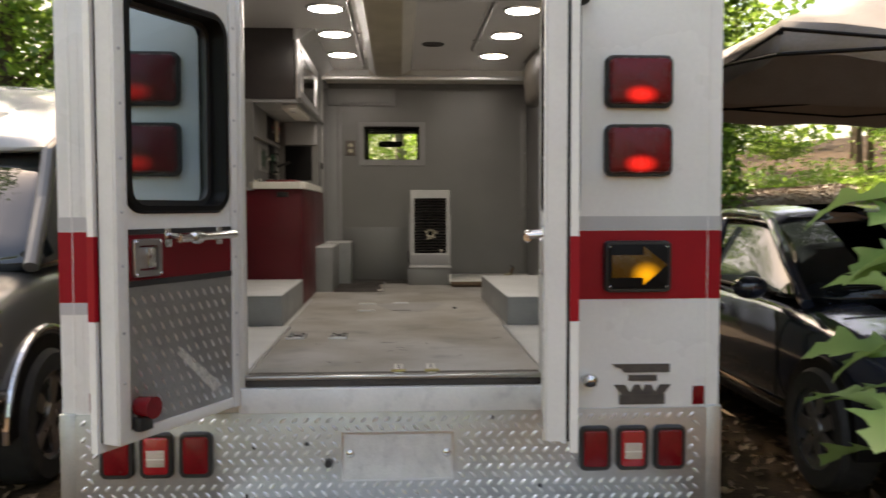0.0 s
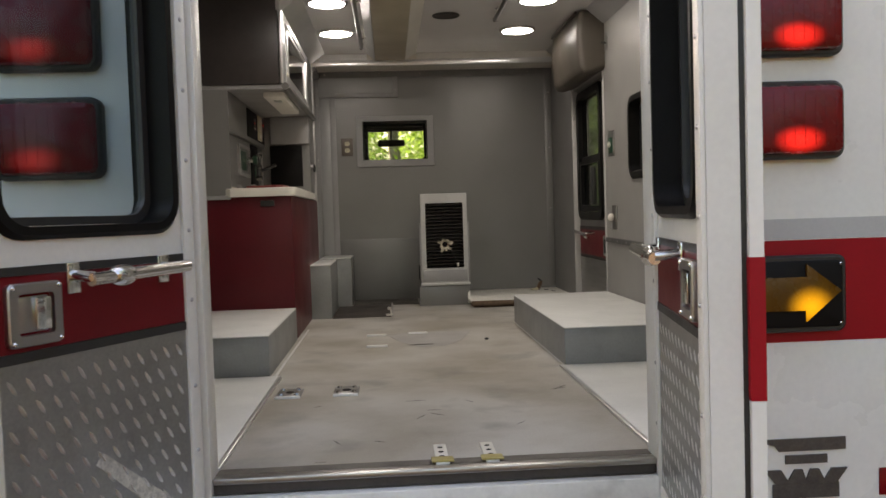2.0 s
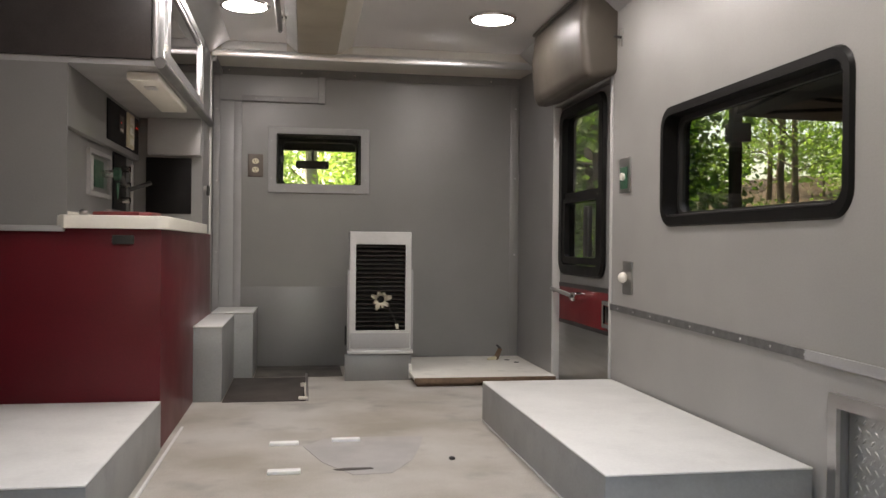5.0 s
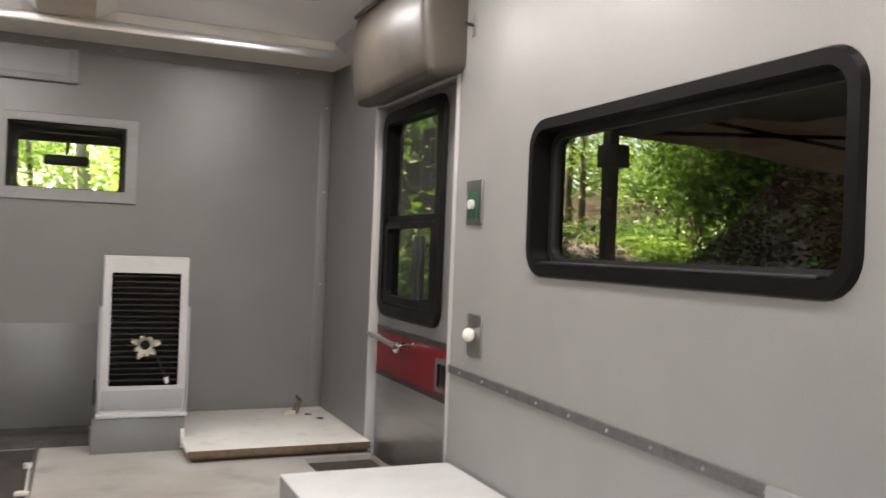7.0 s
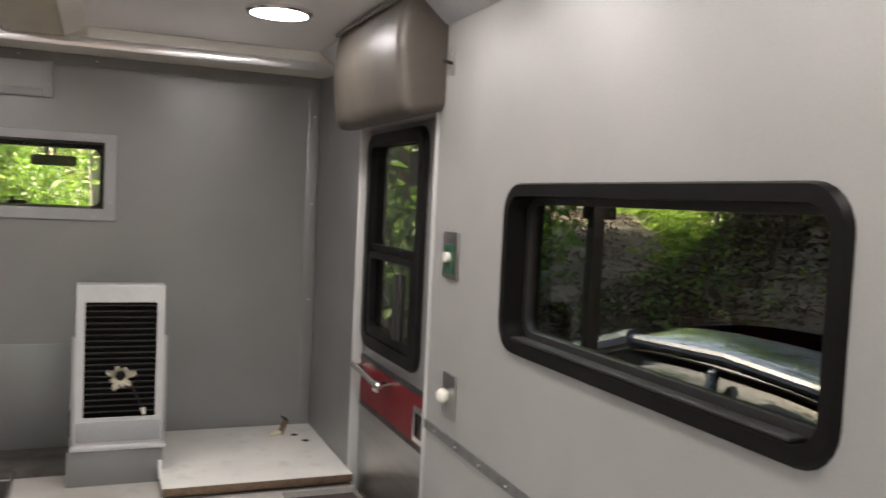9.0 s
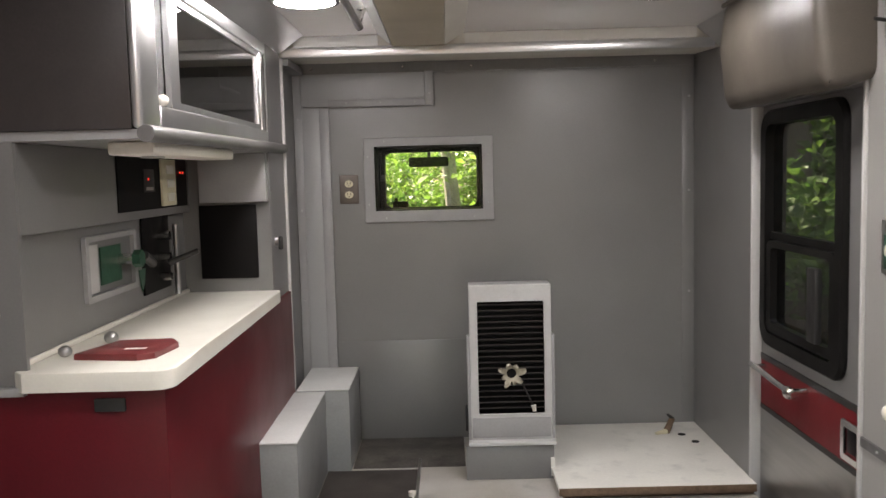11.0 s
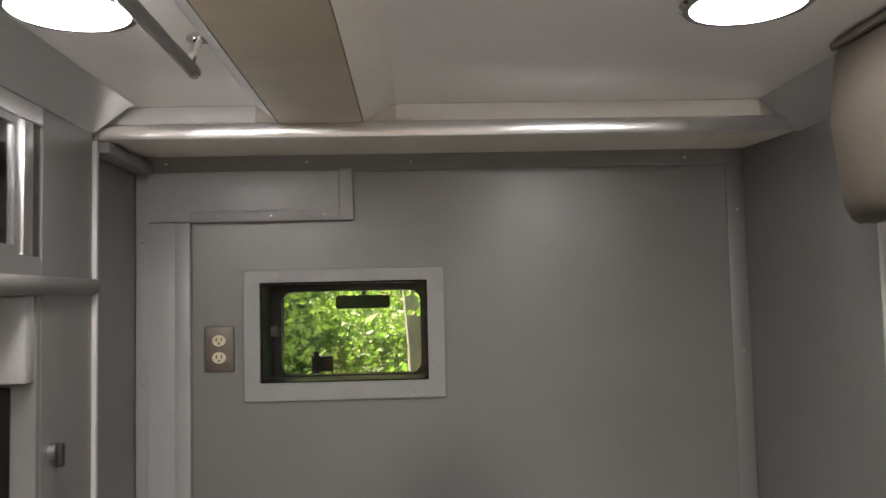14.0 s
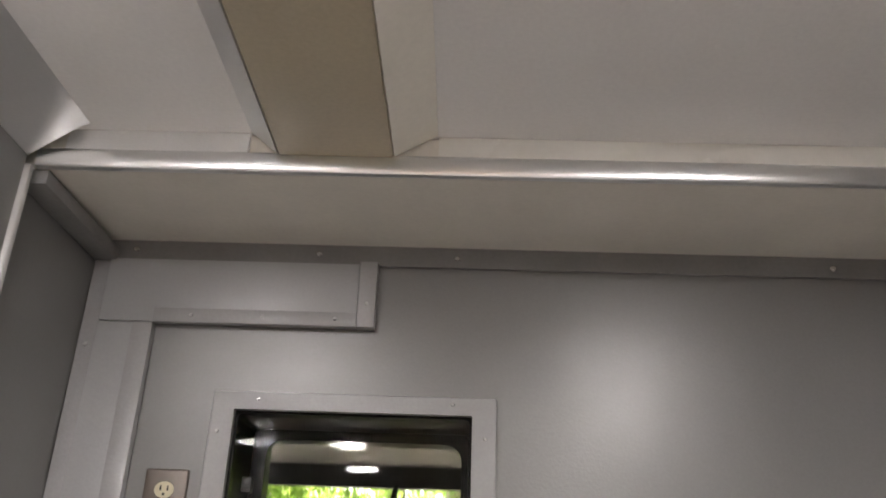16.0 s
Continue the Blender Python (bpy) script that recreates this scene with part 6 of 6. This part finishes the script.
def wheel(x, y, r, w, parent, spokes, s):
    """s: the side the rim faces, 1 or -1."""
    t = part("wheel", rod((x - w * 0.25, y, r), (x + w * 0.25, y, r), r * 0.60, n=24), BLACKP, parent)
    bm = bmesh.new()
    n, prof = 36, [(0.66, -0.5), (0.93, -0.5), (1.0, -0.36), (1.0, 0.36), (0.93, 0.5), (0.66, 0.5)]
    rows = [[bm.verts.new((x + b * w, y + a * r * math.cos(k * 6.2832 / n), r + a * r * math.sin(k * 6.2832 / n))) for k in range(n)] for a, b in prof]
    for a, b in zip(rows, rows[1:] + rows[:1]):
        for k in range(n):
            bm.faces.new((a[k], a[(k + 1) % n], b[(k + 1) % n], b[k]))
    part("tyre", bm, TYRE, t, "black tyre")
    bm = bmesh.new()
    xf = x + s * w * 0.42
    o = [(y + 0.68 * r * math.cos(k * 6.2832 / n), r + 0.68 * r * math.sin(k * 6.2832 / n)) for k in range(n)]
    i = [(y + 0.57 * r * math.cos(k * 6.2832 / n), r + 0.57 * r * math.sin(k * 6.2832 / n)) for k in range(n)]
    ring("x", o, i, x, xf, bm)
    for k in range(spokes):
        a = k * 6.2832 / spokes
        c, d = math.cos(a), math.sin(a)
        hw = 0.085 * r
        pts = [(y + c * 0.1 * r - d * hw, r + d * 0.1 * r + c * hw), (y + c * 0.1 * r + d * hw, r + d * 0.1 * r - c * hw), (y + c * 0.6 * r + d * hw * 1.5, r + d * 0.6 * r - c * hw * 1.5), (y + c * 0.6 * r - d * hw * 1.5, r + d * 0.6 * r + c * hw * 1.5)]
        slab("x", pts, xf - s * 0.02, xf, bm=bm)
    rod((xf - s * 0.03, y, r), (xf + s * 0.008, y, r), 0.17 * r, bm=bm, n=16)
    part("rim", bm, ALLOY, t, "alloy rim")


def soften(ob, level):
    md = ob.modifiers.new("soft", "SUBSURF")
    md.levels = md.render_levels = level
    return ob


# sedan, nose towards -y
car = thing("sedan", "dark grey sedan parked under the canopy", "car", m=pose(3.05, 3.42, 0.02))


def lower(y, w, top, sh):
    return (y, [(0, 0.24), (w * 0.86, 0.24), (w * 0.97, 0.32), (w, 0.55), (w * 0.985, sh), (w * 0.90, top - 0.015), (w * 0.5, top), (0, top + 0.02)])


body = soften(part("body", loft([lower(0.0, 0.70, 0.62, 0.52), lower(0.08, 0.80, 0.70, 0.60), lower(0.5, 0.87, 0.82, 0.72), lower(1.15, 0.89, 0.93, 0.80), lower(1.6, 0.89, 0.96, 0.84), lower(3.3, 0.89, 0.98, 0.88), lower(3.9, 0.88, 1.00, 0.90), lower(4.45, 0.82, 0.98, 0.86), lower(4.56, 0.74, 0.88, 0.76)]), CARP, car), 2)


def house(y, w, z):
    return (y, [(0, 0.90), (0.85, 0.90), (0.845, 0.97), (w * 1.0, z - 0.10), (w * 0.88, z - 0.02), (w * 0.5, z + 0.005), (0, z + 0.015)])


gh = soften(part("glasshouse", loft([house(1.12, 0.78, 1.0), house(1.30, 0.76, 1.10), house(1.92, 0.66, 1.42), house(2.3, 0.65, 1.45), house(3.0, 0.65, 1.44), house(3.45, 0.66, 1.36), house(4.0, 0.72, 1.06)]), CARGL, car, "dark car windows"), 2)


def roof_sec(y, w, z):
    return (y, [(0, z - 0.03), (w * 0.97, z - 0.09), (w * 1.03, z - 0.075), (w * 0.92, z + 0.0), (w * 0.5, z + 0.022), (0, z + 0.03)])


soften(part("roof", loft([roof_sec(1.86, 0.655, 1.392), roof_sec(2.0, 0.66, 1.43), roof_sec(2.4, 0.66, 1.452), roof_sec(3.0, 0.66, 1.445), roof_sec(3.35, 0.66, 1.385)]), CARP, car), 2)
for s in (1, -1):
    def pillar(name, pts, r):
        bm = bmesh.new()
        for a, b in zip(pts, pts[1:]):
            rod((s * a[0], a[1], a[2]), (s * b[0], b[1], b[2]), r, bm=bm, n=10)
            ball((s * b[0], b[1], b[2]), r, bm, 8, 6)
        return part(name, bm, CARP, car)
    pillar("front_pillar", [(0.845, 1.02, 0.93), (0.79, 1.35, 1.12), (0.69, 1.80, 1.36), (0.655, 1.98, 1.40)], 0.032)
    pillar("roof_rail", [(0.655, 1.98, 1.40), (0.652, 2.5, 1.425), (0.655, 3.1, 1.40)], 0.026)
    pillar("rear_pillar", [(0.655, 3.1, 1.40), (0.72, 3.6, 1.24), (0.82, 4.0, 1.02)], 0.05)
    pillar("middle_pillar", [(0.85, 2.42, 0.95), (0.70, 2.52, 1.36)], 0.025)
    m_ = part("wing_mirror", ball((s * 0.985, 1.42, 0.985), 0.10, s=(1.1, 0.55, 0.68)), CARP, car, "dark wing mirror")
    part("mirror_foot", rod((s * 0.86, 1.45, 0.95), (s * 0.95, 1.43, 0.96), 0.03), BLACKP, m_)
    for y in (2.12, 3.12):
        part("door_handle", rod((s * 0.885, y, 0.80), (s * 0.885, y + 0.17, 0.805), 0.016), CARP, car)
    for y in (1.28, 2.40, 3.40):
        part("door_seam", box(s * 0.888 - 0.004, s * 0.888 + 0.004, y - 0.004, y + 0.004, 0.36, 0.86), BLACKP, car)
    part("sill_moulding", box(s * 0.885 - 0.012, s * 0.885 + 0.012, 1.2, 3.4, 0.27, 0.33, 0.006), BLACKP, car)
    part("belt_strip", box(s * 0.858 - 0.01, s * 0.858 + 0.01, 1.35, 3.75, 0.945, 0.965, 0.004), BLACKP, car, "black belt strip")
    part("headlight", ball((s * 0.68, 0.16, 0.64), 0.15, s=(0.9, 0.8, 0.5)), CARGL, car)
    for y in (0.78, 3.40):
        wheel(s * 0.815, y, 0.315, 0.21, car, 7, s)
        o = [(y + 0.375 * math.cos(radians(a)), 0.315 + 0.375 * math.sin(radians(a))) for a in range(-10, 191, 10)]
        part("wheel_arch", slab("x", o + [(y, 0.315)], s * 0.70, s * 0.892), BLACKP, car, "dark wheel arch")
part("grille", box(-0.42, 0.42, -0.012, 0.06, 0.42, 0.55, 0.01), BLACKP, car)
part("wiper", rod((-0.6, 1.10, 1.005), (0.05, 1.16, 1.03), 0.009), BLACKP, car)

# high-top van, nose towards -y
van = thing("high_top_van", "silver-beige van with a white raised roof", "van", m=pose(-2.88, 3.72, 0.0))


def vlow(y, w, top):
    return (y, [(0, 0.32), (w * 0.94, 0.32), (w, 0.45), (w, 0.75), (w * 0.985, top - 0.10), (w * 0.93, top - 0.01), (w * 0.5, top + 0.02), (0, top + 0.03)])


soften(part("body", loft([vlow(0.36, 0.94, 0.99), vlow(0.41, 0.96, 1.01), vlow(0.62, 0.98, 1.07), vlow(0.85, 0.985, 1.13), vlow(1.1, 0.99, 1.16), vlow(3.0, 0.99, 1.18), vlow(5.2, 0.99, 1.18), vlow(5.3, 0.97, 1.16)]), VANP, van), 2)


def vmid(y, w, z):
    return (y, [(0, 1.10), (0.955, 1.10), (0.95, 1.2), (w, z - 0.06), (w * 0.96, z), (0, z + 0.02)])


soften(part("cab_glass", loft([vmid(0.88, 0.90, 1.22), vmid(1.05, 0.895, 1.36), vmid(1.40, 0.82, 1.80), vmid(1.8, 0.85, 1.86), vmid(2.6, 0.85, 1.86)]), SCREEN, van, "dark reflecting windscreen"), 2)
soften(part("side_panel", loft([vmid(2.2, 0.875, 1.88), vmid(2.6, 0.875, 1.88), vmid(5.1, 0.875, 1.88), vmid(5.25, 0.86, 1.86)]), VANP, van), 1)


def vtop(y, w, z):
    return (y, [(0, 1.80), (0.90, 1.80), (0.905, 1.86), (w * 1.0, z - 0.10), (w * 0.8, z - 0.01), (0, z + 0.02)])


soften(part("raised_roof", loft([vtop(1.40, 0.80, 1.90), vtop(1.46, 0.82, 1.94), vtop(1.9, 0.80, 2.18), vtop(2.5, 0.80, 2.36), vtop(3.5, 0.80, 2.42), vtop(5.1, 0.80, 2.40), vtop(5.25, 0.78, 2.3)]), VANTOP, van, "white moulded raised roof"), 2)
for s in (1, -1):
    bm = bmesh.new()
    for a, b in zip([(0.925, 0.90, 1.16), (0.865, 1.22, 1.52), (0.83, 1.40, 1.80)], [(0.865, 1.22, 1.52), (0.83, 1.40, 1.80), (0.85, 1.52, 1.87)]):
        rod((s * a[0], a[1], a[2]), (s * b[0], b[1], b[2]), 0.042, bm=bm, n=10)
        ball((s * b[0], b[1], b[2]), 0.042, bm, 8, 6)
    part("front_pillar", bm, VANP, van)
    part("door_pillar", rod((s * 0.95, 2.15, 1.15), (s * 0.875, 2.2, 1.85), 0.05), VANP, van)
    part("headlight", box(s * 0.62 - 0.17, s * 0.62 + 0.17, 0.335, 0.40, 0.84, 0.95, 0.012), mat("headlight_glass", (0.55, 0.56, 0.55), 0.12, 0.3, 0.2, 30, 120, 0.05, coat=0.8, stretch=(4, 1, 1)), van, "clear headlight")
    for z in (0.645, 0.80, 0.962):
        part("headlight_trim", box(s * 0.70 - 0.262, s * 0.70 + 0.262, 0.325, 0.48, z, z + 0.020, 0.006), CHROME, van, "bright trim round the lights")
    for z0, z1 in ((0.835, 0.955), (0.672, 0.790)):
        part("turn_signal", box(s * 0.878 - 0.080, s * 0.878 + 0.080, 0.333, 0.47, z0, z1, 0.014), mat("orange_lens", (0.42, 0.085, 0.012), 0.2, 0, 0.15, 30, 100, 0.03, coat=0.6, stretch=(1, 1, 6)), van, "orange turn signal")
    wheel(s * 0.91, 0.92, 0.36, 0.23, van, 5, s)
    wheel(s * 0.91, 4.2, 0.36, 0.23, van, 5, s)
    for y in (0.92, 4.2):
        arc = [(y + 0.44 * math.cos(radians(a)), 0.36 + 0.44 * math.sin(radians(a))) for a in range(-8, 189, 8)]
        part("wheel_arch", slab("x", arc + [(y, 0.36)], s * 0.80, s * 0.992), BLACKP, van, "dark wheel arch")
        o = [(y + 0.475 * math.cos(radians(a)), 0.36 + 0.475 * math.sin(radians(a))) for a in range(-8, 189, 8)]
        bm = bmesh.new()
        for k in range(len(o) - 1):
            rod((s * 0.985, *o[k]), (s * 0.985, *o[k + 1]), 0.022, bm=bm, n=8)
        part("arch_trim", bm, CHROME, van, "bright wheel arch trim")
    part("wing_mirror", box(s * 1.02 - 0.06, s * 1.02 + 0.06, 1.18, 1.25, 1.22, 1.42, 0.02), BLACKP, van)
    part("rub_strip", box(s * 0.992 - 0.006, s * 0.992 + 0.006, 1.45, 3.7, 0.60, 0.64, 0.004), BLACKP, van)
part("bumper", box(-0.99, 0.99, 0.24, 0.52, 0.42, 0.60, 0.045, seg=3), mat("dark_chrome_bumper", (0.30, 0.31, 0.33), 0.15, 1.0, 0.1, 10, 120, 0.02), van, "chromed front bumper")
part("grille", box(-0.43, 0.43, 0.33, 0.39, 0.66, 0.96, 0.01), BLACKP, van)
part("wiper", rod((0.1, 0.93, 1.225), (0.80, 0.95, 1.215), 0.010), BLACKP, van)

# ---- canopy over the car ----
can = thing("canopy_tent", "grey fabric canopy on a black frame over the sedan", "canopy", (2.8, 4.4, 0))
FABRIC = mat("grey_canopy_fabric", (0.30, 0.275, 0.26), 0.8, 0, 0.18, 3, 120, 0.15, spec=0.2)
CX0, CX1, CY0, CY1, CE, CP_ = 1.50, 4.40, 3.28, 5.48, 2.20, 2.95
bm = bmesh.new()
N = 12
apex = Vector(((CX0 + CX1) / 2, (CY0 + CY1) / 2, CP_))
cs = [Vector((CX0, CY0, CE)), Vector((CX1, CY0, CE)), Vector((CX1, CY1, CE)), Vector((CX0, CY1, CE))]
for q in range(4):
    a, b = cs[q], cs[(q + 1) % 4]
    rows = []
    for j in range(N + 1):
        t = j / N
        row = []
        for i in range(N + 1):
            u = i / N
            p = a.lerp(b, u).lerp(apex, t)
            sag = -0.10 * math.sin(math.pi * u) * (1 - t) - 0.05 * math.sin(math.pi * t)
            row.append(bm.verts.new(p + Vector((0, 0, sag * 0.6 + 0.008 * math.sin(u * 21 + q)))))
        rows.append(row)
    for r0, r1 in zip(rows, rows[1:]):
        for i in range(N):
            bm.faces.new((r0[i], r0[i + 1], r1[i + 1], r1[i]))
    drop = []
    for i in range(N + 1):
        drop.append(bm.verts.new(rows[0][i].co + Vector((0, 0, -0.13 + 0.008 * math.sin(i * 1.9 + q)))))
    for i in range(N):
        bm.faces.new((rows[0][i], rows[0][i + 1], drop[i + 1], drop[i]))
bmesh.ops.remove_doubles(bm, verts=bm.verts, dist=0.002)
cover = part("cover", bm, FABRIC, can, "sagging grey fabric")
md = cover.modifiers.new("thick", "SOLIDIFY")
md.thickness = 0.004
for x, y in ((CX0, CY1), (CX1, CY0), (CX1, CY1)):
    leg = part("leg", box(x - 0.018, x + 0.018, y - 0.018, y + 0.018, float(ground_z(x, y)), 2.16), BLACK, can)
    part("foot", box(x - 0.05, x + 0.05, y - 0.05, y + 0.05, float(ground_z(x, y)), float(ground_z(x, y)) + 0.015), BLACK, leg)
    part("slider", box(x - 0.03, x + 0.05, y - 0.03, y + 0.03, 1.96, 2.03, 0.004), BLACK, leg)
for a, b in ((cs[0], cs[1]), (cs[1], cs[2]), (cs[2], cs[3]), (cs[3], cs[0])):
    h = a.lerp(b, 0.5)
    for p, q in ((a, h), (h, b)):
        part("truss_bar", rod(p + Vector((0, 0, -0.03)), q + Vector((0, 0, -0.13)), 0.008), BLACKP, can)
        part("truss_bar", rod(p + Vector((0, 0, -0.13)), q + Vector((0, 0, -0.04)), 0.008), BLACKP, can)
    part("hip_pole", rod(a + Vector((0, 0, -0.05)), apex + Vector((0, 0, -0.10)), 0.010), BLACKP, can)
